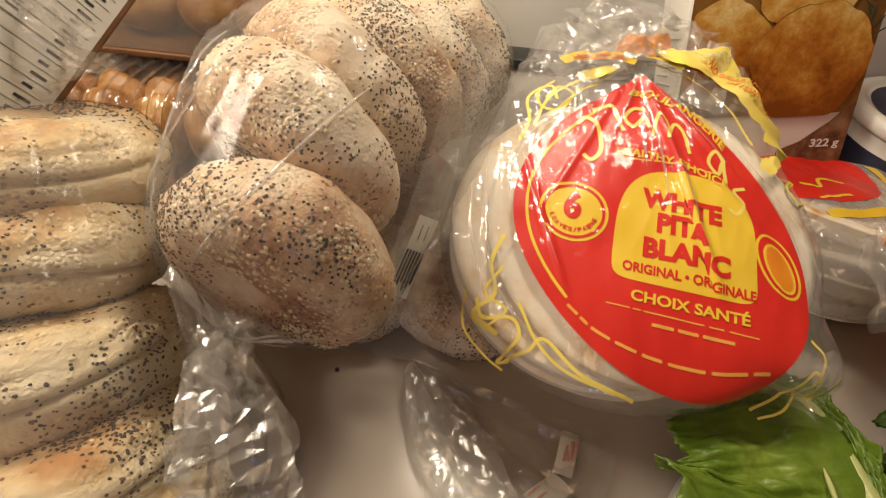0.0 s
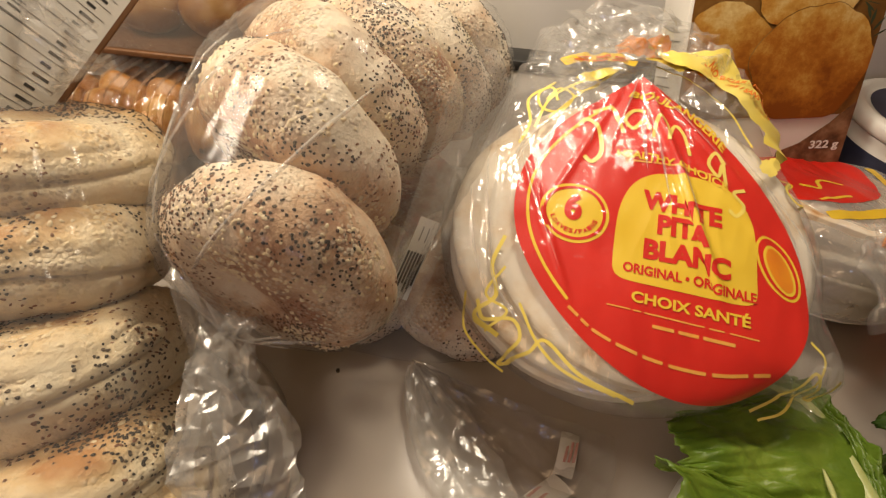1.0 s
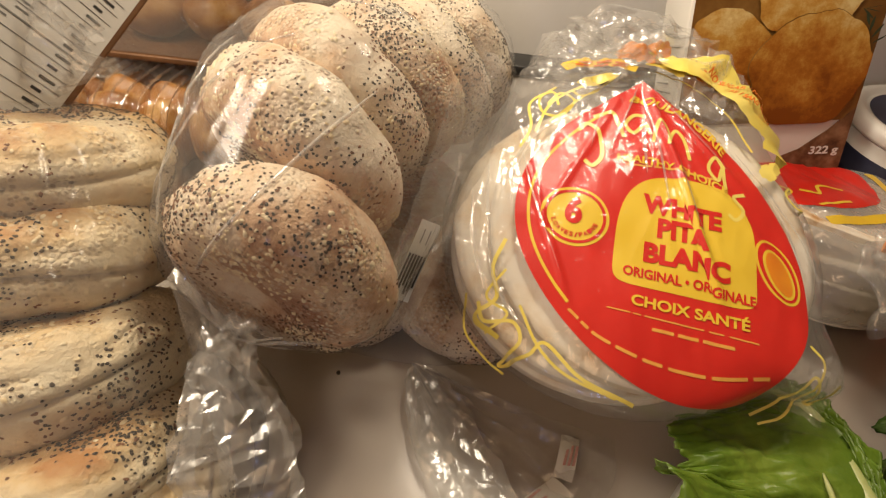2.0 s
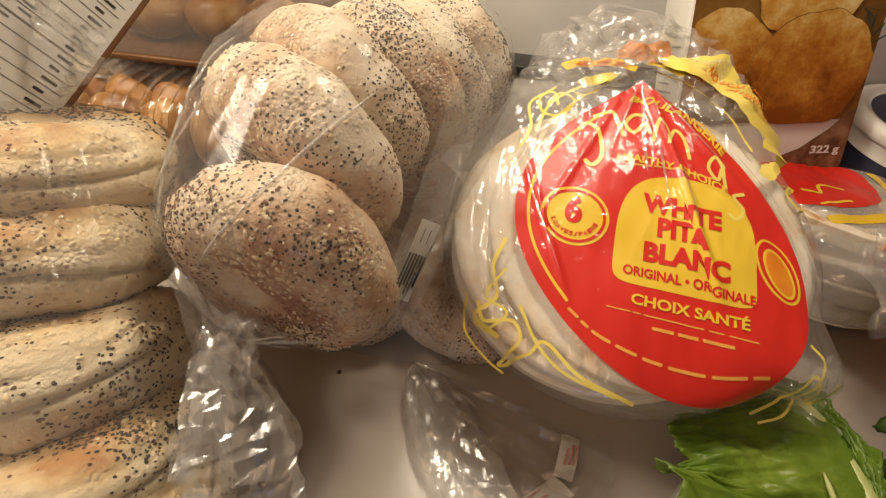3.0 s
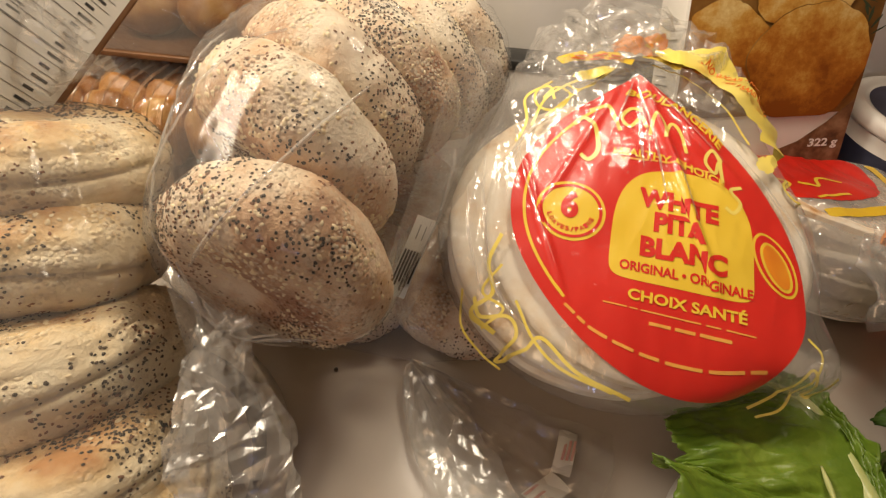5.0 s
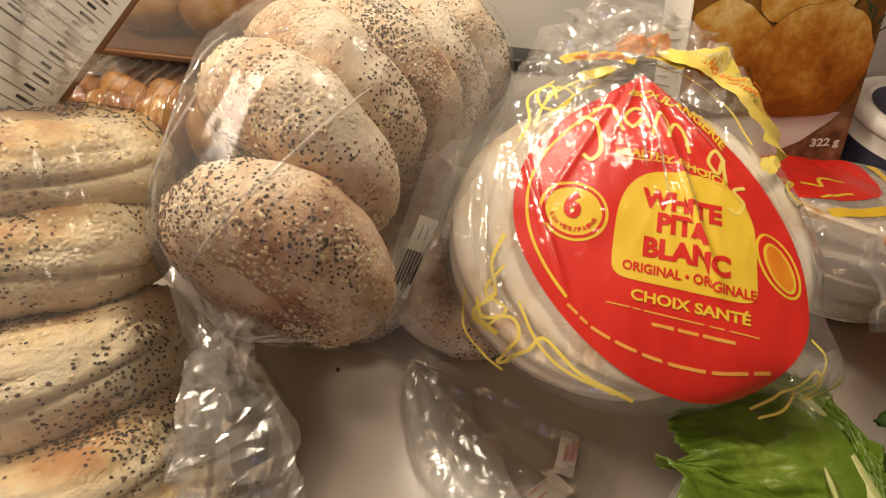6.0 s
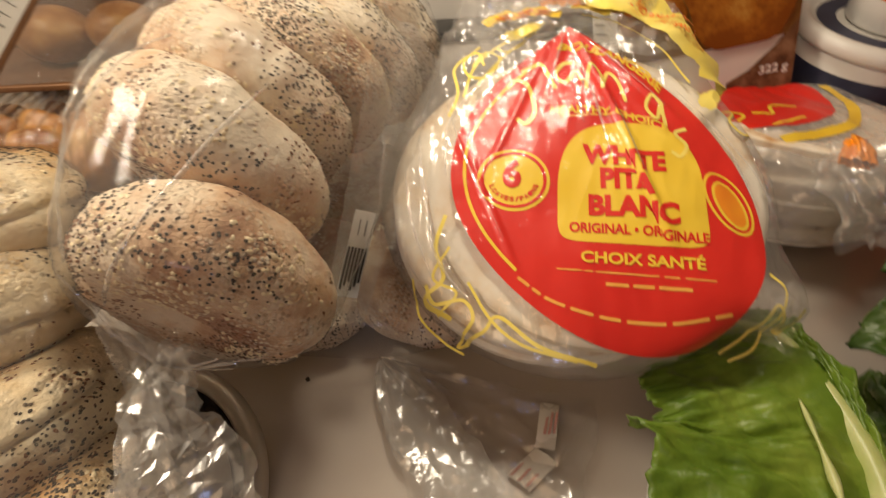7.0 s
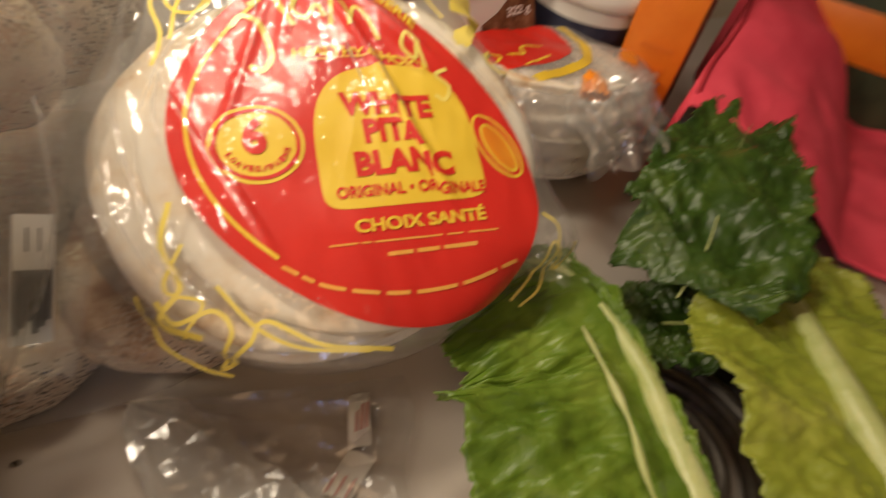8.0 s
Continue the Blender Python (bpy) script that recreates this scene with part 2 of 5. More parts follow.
    links.new(last.outputs[0], nodes["Material Output"].inputs[0])
    return m


FILM = film_material("clear_bread_bag_film", 0.07, (0.985, 0.985, 0.98), 0.03, 0.008, 0.06, 0.13, (1.0, 0.22, 0.22), 30.0, 0.012, 0.36)
FILMTAIL = film_material("crumpled_bag_film", 0.12, (0.985, 0.985, 0.98), 0.03, 0.10, 0.20, 0.18, (1.0, 0.4, 0.4), shiny=0.11, rim=0.08)
FILMTHIN = film_material("thin_bag_film", 0.11, (0.96, 0.955, 0.945), 0.03, 0.10, 0.25, 0.18, shiny=0.08, rim=0.08)
FILMSIDE = film_material("loose_side_film", 0.16, (0.97, 0.97, 0.96), 0.02, 0.10, 0.3, 0.09, (0.3, 0.3, 1.0), shiny=0.08, rim=0.25)
# Highlight put into the colour: extra milk keeps pinched folds white.
FOLDGLINT = film_material("pinched_film_glint", 0.26, (0.97, 0.97, 0.96), 0.02, 0.10, 0.3, 0.05)
FILMPITA = film_material("clear_pita_bag_film", 0.09, (0.985, 0.985, 0.98), 0.011, 0.26, 0.30, 0.12, (1.0, 0.2, 0.2), shiny=0.10, rim=0.30)
FILMOVER = film_material("film_over_print", 0.010, (0.99, 0.99, 0.985), 0.013, 0.18, 0.25, 0.12, (1.0, 0.2, 0.2), shiny=0.030, rim=0.20)
FILMBACK = film_material("cloudy_pita_bag_film", 0.34, (0.97, 0.97, 0.96), 0.012, 0.30, 0.6, 0.10, shiny=0.16, rim=0.25)
SMOKY = film_material("smoky_clamshell_plastic", 0.20, (0.80, 0.77, 0.72), 0.03, 0.03, 0.15, 0.12)
LID = film_material("clear_clamshell_plastic", 0.03, (0.97, 0.95, 0.92), 0.03, 0.03, 0.1)


# ---------------------------------------------------------------- building helpers
def link_bm(name, bm, material, smooth=True):
    me = bpy.data.meshes.new(name)
    bm.normal_update()
    bm.to_mesh(me)
    bm.free()
    if smooth:
        me.polygons.foreach_set("use_smooth", [True] * len(me.polygons))
    me.materials.append(material)
    return new(name, me)


def part(name, bm, material, parent, label="", smooth=True):
    ob = link_bm(name, bm, material, smooth)
    ob.parent = parent
    return tagged(ob, label)


def thing(name, label, category, group="", kind="", m=None):
    ob = new(name)
    ob.empty_display_size = 0.02
    if m is not None:
        ob.matrix_world = m
    return tagged(ob, label, category, group, kind)


def box_bm(x0, y0, z0, x1, y1, z1, bevel=0.0, seg=2):
    bm = bmesh.new()
    bmesh.ops.create_cube(bm, size=1)
    for v in bm.verts:
        v.co = Vector(((x0 + x1) / 2 + v.co.x * (x1 - x0), (y0 + y1) / 2 + v.co.y * (y1 - y0), (z0 + z1) / 2 + v.co.z * (z1 - z0)))
    if bevel:
        bmesh.ops.bevel(bm, geom=bm.edges[:], offset=bevel, segments=seg, affect="EDGES", profile=0.5)
    return bm


def grid_bm(nu, nv, f, wrap_u=False, wrap_v=False):
    """A sheet of nu x nv points f(a, b), a and b from 0 to 1."""
    bm = bmesh.new()
    rows = [[bm.verts.new(f(i / (nu if wrap_u else nu - 1), j / (nv if wrap_v else nv - 1))) for j in range(nv)] for i in range(nu)]
    for i in range(nu if wrap_u else nu - 1):
        for j in range(nv if wrap_v else nv - 1):
            k, n = (i + 1) % nu, (j + 1) % nv
            bm.faces.new((rows[i][j], rows[k][j], rows[k][n], rows[i][n]))
    return bm


def lathe_bm(profile, turns=48, close=True):
    """A profile of (radius, height) turned round z."""
    bm = bmesh.new()
    rings = []
    for r, z in profile:
        rings.append([bm.verts.new((max(r, 1e-5) * math.cos(2 * math.pi * i / turns), max(r, 1e-5) * math.sin(2 * math.pi * i / turns), z)) for i in range(turns)])
    for a, b in zip(rings, rings[1:]):
        for i in range(turns):
            bm.faces.new((a[i], a[(i + 1) % turns], b[(i + 1) % turns], b[i]))
    bmesh.ops.remove_doubles(bm, verts=bm.verts[:], dist=2e-5)
    bmesh.ops.recalc_face_normals(bm, faces=bm.faces[:])
    return bm


def tube_bm(points, radius, sides=8, bm=None):
    """A tube along points; radius a number or a function of 0..1."""
    bm = bm or bmesh.new()
    pts = [Vector(p) for p in points]
    rings = []
    up = Vector((0.13, 0.21, 0.97))
    for i, p in enumerate(pts):
        d = (pts[min(i + 1, len(pts) - 1)] - pts[max(i - 1, 0)]).normalized()
        a = d.cross(up).normalized()
        b = a.cross(d)
        r = radius(i / (len(pts) - 1)) if callable(radius) else radius
        rings.append([bm.verts.new(p + r * (math.cos(2 * math.pi * k / sides) * a + math.sin(2 * math.pi * k / sides) * b)) for k in range(sides)])
    for r0, r1 in zip(rings, rings[1:]):
        for k in range(sides):
            bm.faces.new((r0[k], r0[(k + 1) % sides], r1[(k + 1) % sides], r1[k]))
    bm.faces.new(rings[0][::-1])
    bm.faces.new(rings[-1])
    return bm


def smooth_line(points, steps=8):
    """A Catmull-Rom line through points."""
    pts = [Vector(p) for p in points]
    pts = [2 * pts[0] - pts[1]] + pts + [2 * pts[-1] - pts[-2]]
    out = []
    for i in range(1, len(pts) - 2):
        p0, p1, p2, p3 = pts[i - 1:i + 3]
        for k in range(steps):
            t = k / steps
            out.append(0.5 * (2 * p1 + (p2 - p0) * t + (2 * p0 - 5 * p1 + 4 * p2 - p3) * t * t + (3 * p1 - p0 - 3 * p2 + p3) * t ** 3))
    out.append(pts[-2])
    return out


def letters_bm(body, bold=0.03):
    """Flat letters of the built-in font, fitted into the unit square."""
    curve = bpy.data.curves.new("letters", "FONT")
    curve.body = body
    curve.resolution_u = 4
    curve.offset = bold
    ob = new("letters", curve)
    me = bpy.data.meshes.new_from_object(ob.evaluated_get(bpy.context.evaluated_depsgraph_get()))
    bm = bmesh.new()
    bm.from_mesh(me)
    bpy.data.objects.remove(ob)
    bpy.data.curves.remove(curve)
    bpy.data.meshes.remove(me)
    xs, ys = [v.co.x for v in bm.verts], [v.co.y for v in bm.verts]
    x0, y0, w, h = min(xs), min(ys), max(xs) - min(xs), max(ys) - min(ys)
    for v in bm.verts:
        v.co = Vector(((v.co.x - x0) / w, (v.co.y - y0) / h, 0))
    return bm


def warp(bm, f, cuts=0):
    if cuts:
        bmesh.ops.subdivide_edges(bm, edges=bm.edges[:], cuts=cuts, use_grid_fill=True)
    for v in bm.verts:
        v.co = f(v.co.x, v.co.y)
    return bm


def fold(p, scale, seed=0.0):
    """Ridged noise, 0 to 1, for creases."""
    return 1 - abs(noise.noise(Vector(p) * scale + Vector((seed, seed * 1.7, -seed))))


# ---------------------------------------------------------------- setting: kitchen shell and stove
def kitchen():
    w = link_bm("wall_north", box_bm(-1.6, 0.66, -0.91, 1.9, 0.76, 1.6), PLASTER, False)
    tagged(w, "plain warm white painted kitchen wall", "wall", kind="structure")
    w = link_bm("wall_south", box_bm(-1.6, -2.6, -0.91, 1.9, -2.5, 1.6), PLASTER, False)
    tagged(w, "plain warm white painted kitchen wall", "wall", kind="structure")
    w = link_bm("wall_west", box_bm(-1.7, -2.6, -0.91, -1.6, 0.76, 1.6), PLASTER, False)
    tagged(w, "plain warm white painted kitchen wall", "wall", kind="structure")
    w = link_bm("wall_east", box_bm(1.9, -2.6, -0.91, 2.0, 0.76, 1.6), PLASTER, False)
    tagged(w, "plain warm white painted kitchen wall", "wall", kind="structure")
    tagged(link_bm("ceiling", box_bm(-1.7, -2.6, 1.6, 2.0, 0.76, 1.7), PLASTER, False), "plain white kitchen ceiling", "ceiling", kind="structure")
    tagged(link_bm("worktop", box_bm(0.626, -0.10, -0.04, 1.9, 0.66, 0.0, 0.003), PANEL, False), "pale kitchen worktop beside the stove", "worktop", kind="structure")
    tagged(link_bm("floor", box_bm(-1.7, -2.6, -1.0, 2.0, 0.76, -0.91), CARD, False), "brown kitchen floor", "floor", kind="structure")


BURNERS = ((-0.165, 0.125, 0.107), (0.286, 0.078, 0.107))


def stove():
    s = thing("stove", "white enamel electric stove with coil burners", "stove")
    part("body", box_bm(-0.36, -0.10, -0.91, 0.62, 0.63, -0.012, 0.004), ENAMEL, s)
    # cooktop sheet with round openings for the burners
    bm = bmesh.new()
    n = 48
    for bx, by, br in BURNERS:
        inner, outer = [], []
        for i in range(n):
            a = 2 * math.pi * i / n
            c, d = math.cos(a), math.sin(a)
            k = 0.13 / max(abs(c), abs(d))
            inner.append(bm.verts.new((bx + br * c, by + br * d, 0)))
            outer.append(bm.verts.new((bx + k * c, by + k * d, 0)))
        for i in range(n):
            bm.faces.new((inner[i], outer[i], outer[(i + 1) % n], inner[(i + 1) % n]))
        low = [bm.verts.new((v.co.x, v.co.y, -0.008)) for v in inner]
        for i in range(n):
            bm.faces.new((low[i], inner[i], inner[(i + 1) % n], low[(i + 1) % n]))
    (ax, ay, _), (cx, cy, _) = BURNERS

    def sheet(x0, y0, x1, y1):
        bm.faces.new([bm.verts.new(p) for p in ((x0, y0, 0), (x1, y0, 0), (x1, y1, 0), (x0, y1, 0))])

    sheet(-0.36, -0.10, ax - 0.13, 0.57)
    sheet(ax - 0.13, -0.10, ax + 0.13, ay - 0.13)
    sheet(ax - 0.13, ay + 0.13, ax + 0.13, 0.57)
    sheet(ax + 0.13, -0.10, cx - 0.13, 0.57)
    sheet(cx - 0.13, -0.10, cx + 0.13, cy - 0.13)
    sheet(cx - 0.13, cy + 0.13, cx + 0.13, 0.57)
    sheet(cx + 0.13, -0.10, 0.62, 0.57)
    part("cooktop", bm, ENAMEL, s, "glossy white enamel cooktop", False)
    part("backguard", box_bm(-0.36, 0.575, -0.012, 0.62, 0.64, 0.30, 0.006), PANEL, s, "white painted backguard")
    part("backguard_ledge", box_bm(-0.36, 0.53, 0.0, 0.62, 0.572, 0.126, 0.004), PANEL, s)
    part("vent_gap", box_bm(-0.05, 0.5285, 0.1275, 0.30, 0.574, 0.138, 0.001), DARK, s, "dark vent slot")
    for bx, by, br in BURNERS:
        ring = part("trim_ring", lathe_bm([(br - 0.004, -0.003), (br - 0.002, 0.002), (br + 0.003, 0.0045), (br + 0.009, 0.0045), (br + 0.012, 0.0005)], 64), CHROME, s, "bright trim ring")
        ring.location = (bx, by, 0)
        bowl = part("drip_bowl", lathe_bm([(br - 0.003, 0.001), (br - 0.010, -0.010), (br - 0.03, -0.0205), (0.04, -0.026), (0.02, -0.026), (0.0, -0.026)], 64), PORCELAIN, s, "black drip bowl")
        bowl.location = (bx, by, 0)
        pts = []
        for i in range(320):
            a = i / 320 * 2 * math.pi * 4.0
            r = 0.020 + (br - 0.036) * i / 320
            pts.append((r * math.cos(a), r * math.sin(a), -0.002))
        coil = part("coil", tube_bm(pts, 0.0050, 8), COIL, s, "grey spiral heating coil")
        coil.location = (bx, by, 0)
    return s


# ---------------------------------------------------------------- bagels
def bagel_point(a, b, seed, big, groove):
    """The crust at the angle a round the axis and b over the rim (-90 under, 90 on top)."""
    core, thick = 0.037 * big, 0.0255 * big
    if b >= 0.5 * math.pi or b <= -0.5 * math.pi:
        k = (math.pi - abs(b)) / (0.5 * math.pi)
        rho, z = core * k, thick * (0.80 + 0.20 * math.sin(0.5 * math.pi * k)) * (1 if b > 0 else -1)
    else:
        rho, z = core + thick * math.cos(b) ** 0.9, thick * math.sin(b)
    p = Vector((rho * math.cos(a), rho * math.sin(a), z))
    lump = 0.0042 * noise.noise(p * 22 + Vector((seed, 0, 0))) + 0.0018 * noise.noise(p * 60 + Vector((0, seed, 0))) + 0.0007 * noise.noise(p * 150 + Vector((0, 0, seed)))
    dent = 0.0
    if groove:
        line = groove * 0.25 + 0.25 * math.sin(1.3 * a + seed)
        dent = -0.0034 * math.exp(-((b - line) / 0.065) ** 2) + 0.0012 * math.exp(-((b - line - 0.2) / 0.16) ** 2)
        for k, (away, deep) in enumerate(((0.50, 0.0018), (-0.46, 0.0015))):
            wander = line + away + 0.16 * noise.noise(Vector((2 * math.cos(a), 2 * math.sin(a), seed + 5 * k)))
            held = max(0.0, min(1.0, 0.5 + 2.2 * noise.noise(Vector((1.6 * math.cos(a), 1.6 * math.sin(a), seed - 3 * k)))))
            dent -= deep * held * math.exp(-((b - wander) / 0.05) ** 2)
    out = Vector((math.cos(a) * math.cos(b), math.sin(a) * math.cos(b), math.sin(b))) if abs(b) < 1.57 else Vector((0, 0, 1 if b > 0 else -1))
    return p + out * (lump + dent)


def seed_bm(spots, length, width, rng):
    """Small drops lying on the crust at spots (place, normal)."""
    verts, faces = [], []
    for p, n in spots:
        s = rng.uniform(0.55, 1.2)
        t = n.orthogonal().normalized()
        t.rotate(Matrix.Rotation(rng.uniform(0, 6.283), 3, n))
        w = n.cross(t)
        base = len(verts)
        h = width * 0.55 * s
        for k in range(6):
            ang = k * math.pi / 3
            c, d = math.cos(ang), math.sin(ang)
            verts.append(p + t * (length * s * c * 0.5) + w * (width * s * d * 0.5 * (1 - 0.35 * c)) + n * 0.0001)
        verts.append(p + n * h)
        for k in range(6):
            faces.append((base + k, base + (k + 1) % 6, base + 6))
    me = bpy.data.meshes.new("seeds")
    me.from_pydata(verts, [], faces)
    bm = bmesh.new()
    bm.from_mesh(me)
    bpy.data.meshes.remove(me)
    return bm


def bagel(place, turn, big=1.0, groove=0.0, pale=False, poppy=900, sesame=350, flakes=160, seed=1, label="", group=""):
    rng = random.Random(seed)
    ob = thing("bagel", label or "baked everything bagel with poppy and sesame seeds", "bagel", group, m=pose(*place, *turn))

    def f(i, j):
        return bagel_point(2 * math.pi * i, math.pi * (2 * j - 1) * 0.9999, seed * 3.7, big, groove)

    bm = grid_bm(110, 110 if groove else 72, f, wrap_u=True)
    bmesh.ops.remove_doubles(bm, verts=bm.verts[:], dist=1e-5)
    bmesh.ops.recalc_face_normals(bm, faces=bm.faces[:])
    part("crust", bm, PALE if pale else CRUST, ob)

    def spots(count, clump, low):
        out = []
        while len(out) < count:
            a, b = rng.uniform(0, 2 * math.pi), rng.uniform(-2.6, 2.6)
            p = bagel_point(a, b, seed * 3.7, big, groove)
            if noise.noise(p * clump + Vector((seed, low, 0))) < rng.uniform(-0.12, 0.42):
                continue
            e = 0.02
            n = (bagel_point(a + e, b, seed * 3.7, big, groove) - p).cross(bagel_point(a, b + e, seed * 3.7, big, groove) - p)
            if n.length < 1e-9:
                continue
            out.append((p, n.normalized()))
        return out

    tagged(part("poppy_seeds", seed_bm(spots(poppy, 16, 1), 0.0019, 0.0015, rng), POPPY, ob, "black poppy seeds"), kind="stuff")
    tagged(part("sesame_seeds", seed_bm(spots(sesame, 24, 5), 0.0034, 0.0021, rng), SESAME, ob, "cream sesame seeds"), kind="stuff")
    tagged(part("onion_flakes", seed_bm(spots(flakes, 26, 9), 0.0024, 0.0014, rng), FLAKE, ob, "toasted brown onion flakes"), kind="stuff")
    return ob


STACK = [  # the tall bag in the middle
    ((-0.053, 0.199, 0.126), (104, 31, -6), 1.0),
    ((-0.057, 0.262, 0.157), (121, 44, -12), 1.06),
    ((-0.050, 0.313, 0.166), (122, 42, -8), 1.06),
    ((-0.025, 0.360, 0.164), (126, 40, -10), 1.06),
    ((-0.002, 0.402, 0.161), (129, 38, -11), 1.06),
    ((0.016, 0.442, 0.168), (133, 36, -11), 1.06),
]
PILE = [  # the bag of pale buns
    ((-0.191, 0.230, 0.155), (-21, 0, 0), 1.0),
    ((-0.182, 0.195, 0.123), (-26, -4, 3), 1.0),
    ((-0.159, 0.155, 0.086), (-27, -8, 7), 1.0),
    ((-0.140, 0.116, 0.060), (-25, -10, 9), 1.0),
    ((-0.118, 0.086, 0.044), (-23, -12, 11), 1.0),
]
UNDER = [  # the flat bag below
    ((-0.040, 0.290, 0.032), (4, 3, 0), 1.0),
    ((0.055, 0.285, 0.044), (16, -8, 30), 1.0),
    ((0.150, 0.305, 0.036), (8, -4, 60), 1.0),
    ((-0.010, 0.410, 0.034), (3, 4, 0), 1.0),
    ((0.110, 0.420, 0.036), (2, -4, 10), 1.0),
]


FOLDS = [  # where the tall bag is pinched into thin folds
    ((-0.048, 0.274, 0.203), (-0.084, 0.237, 0.16)),
    ((-0.021, 0.268, 0.186), (-0.056, 0.238, 0.152)),
    ((-0.106, 0.239, 0.186), (-0.115, 0.205, 0.145)),
    ((-0.102, 0.243, 0.188), (-0.111, 0.208, 0.145)),
    ((-0.075, 0.266, 0.209), (-0.091, 0.24, 0.172)),
    ((-0.046, 0.305, 0.195), (-0.009, 0.316, 0.209)),
    ((0.028, 0.278, 0.162), (0.003, 0.239, 0.108)),
    ((-0.069, 0.180, 0.103), (-0.098, 0.183, 0.157)),
    ((-0.069, 0.180, 0.103), (-0.083, 0.185, 0.147)),
    ((-0.069, 0.180, 0.103), (-0.026, 0.174, 0.11)),
    ((-0.069, 0.180, 0.103), (-0.043, 0.161, 0.105)),
    ((-0.025, 0.325, 0.209), (-0.045, 0.315, 0.193)),
]


def sample_points(rows, grow):
    pts = []
    for place, turn, big in rows:
        m = pose(*place, *turn)
        for i in range(20):
            for j in range(11):
                pts.append(m @ (bagel_point(2 * math.pi * i / 20, math.pi * (j / 10 - 0.5), 0, big * grow, 0)))
    return pts


def wrap_bm(points, centre, knot, level=6, crease=0.0024, seed=0.0, slack=0.001, folds=6.0):
    """A bag pulled over points: their hull, seen from centre, with thin folds that run towards the knot."""
    hull = bmesh.new()
    for p in points:
        hull.verts.new(p)
    res = bmesh.ops.convex_hull(hull, input=hull.verts[:])
    bmesh.ops.delete(hull, geom=list({g for g in res["geom_interior"] + res["geom_unused"] if isinstance(g, bmesh.types.BMVert)}), context="VERTS")
    tree = BVHTree.FromBMesh(hull)
    hull.free()
    bm = bmesh.new()
    bmesh.ops.create_icosphere(bm, subdivisions=level, radius=1)
    c = Vector(centre)
    axis = (Vector(knot) - c).normalized()
    a = axis.orthogonal().normalized()
    b = axis.cross(a)
    for v in bm.verts:
        d = v.co.normalized()
        hit = tree.ray_cast(c, d)
        v.co = c + d * (hit[3] if hit[0] is not None else 0.02)
    for k in range(3):
        bmesh.ops.smooth_vert(bm, verts=bm.verts[:], factor=0.5, use_axis_x=True, use_axis_y=True, use_axis_z=True)
    for v in bm.verts:
        q = v.co - c
        d = q.normalized()
        x, y, z = d.dot(a), d.dot(b), d.dot(axis)
        r = max(1e-4, math.hypot(x, y))
        ring = Vector((x / r * folds, y / r * folds, 1.3 * z + seed))
        ridge = (1 - abs(noise.noise(ring))) ** 9 - 0.35 * (1 - abs(noise.noise(ring * 1.9 + Vector((5, 5, 5))))) ** 9
        v.co += d * (crease * ridge * min(1.0, 3 * r) + slack * noise.noise(v.co * 14 + Vector((seed, 0, 0))))
    return bm


def fold_bm(tree, centre, a, b, width, lift=0.0009):
    """A thin pinched fold that runs over a bag from near a to near b."""
    c, p, q = Vector(centre), Vector(a), Vector(b)
    line = []
    for k in range(25):
        d = (p.lerp(q, k / 24) - c).normalized()
        hit = tree.ray_cast(c, d)
        if hit[0] is not None:
            line.append((hit[0], hit[1] if hit[1].dot(d) > 0 else -hit[1]))

    def f(i, j):
        k = min(int(round(i * (len(line) - 1))), len(line) - 1)
        o, n = line[k]
        t = (line[min(k + 1, len(line) - 1)][0] - line[max(k - 1, 0)][0]).normalized()
        w = width * math.sin(math.pi * (0.08 + 0.84 * i)) ** 0.6 * (1 + 0.3 * noise.noise(o * 130))
        return o + n.cross(t) * (w * (j - 0.5)) + n * (lift * (0.3 + math.sin(math.pi * j)))

    return grid_bm(len(line), 5, f)


def tail_bm(line, wide, flatten=0.35, seed=1.0, rows=60, around=64, crumple=0.006):
    """The loose end of a bag past its twist: a gathered sleeve that opens out along line and is crumpled."""
    pts = smooth_line(line, max(2, rows // (len(line) - 1)))
    n = len(pts)

    def f(i, j):
        k = min(int(round(i * (n - 1))), n - 1)
        p = pts[k]
        d = (pts[min(k + 1, n - 1)] - pts[max(k - 1, 0)]).normalized()
        a = d.cross(Vector((0, 0, 1))).normalized()
        b = a.cross(d)
        w = 0.003 + (wide - 0.003) * min(1.0, i * 1.7) ** 0.7 * (1 + 0.12 * math.sin(9 * i + seed))
        ang = 2 * math.pi * j
        pleat = 1 + 0.28 * math.sin(7 * ang + seed) * (1 - 0.6 * i) + 0.15 * math.sin(11 * ang + 2 * seed + 4 * i)
        q = p + a * (w * math.cos(ang) * pleat) + b * (w * flatten * math.sin(ang) * pleat)
        x = Vector((q.x * 45 + seed, q.y * 45, q.z * 45))
        bump = crumple * min(1, 3 * i)
        return q + Vector((noise.noise(x), noise.noise(x + Vector((9, 3, 1))), 0.8 * noise.noise(x + Vector((4, 7, 8))))) * bump + a * bump * 0.5 * (fold(q, 95, seed) - 0.7)

    return grid_bm(n, around, f, wrap_v=True)


def creased(bm, move, seed):
    """Loose film set into small flat facets by uneven shifts."""
    for v in bm.verts:
        q = v.co * 400 + Vector((seed, 0, 0))
        v.co += Vector((noise.noise(q), noise.noise(q + Vector((31, 7, 3))), noise.noise(q + Vector((5, 53, 9))))) * move
    return bm


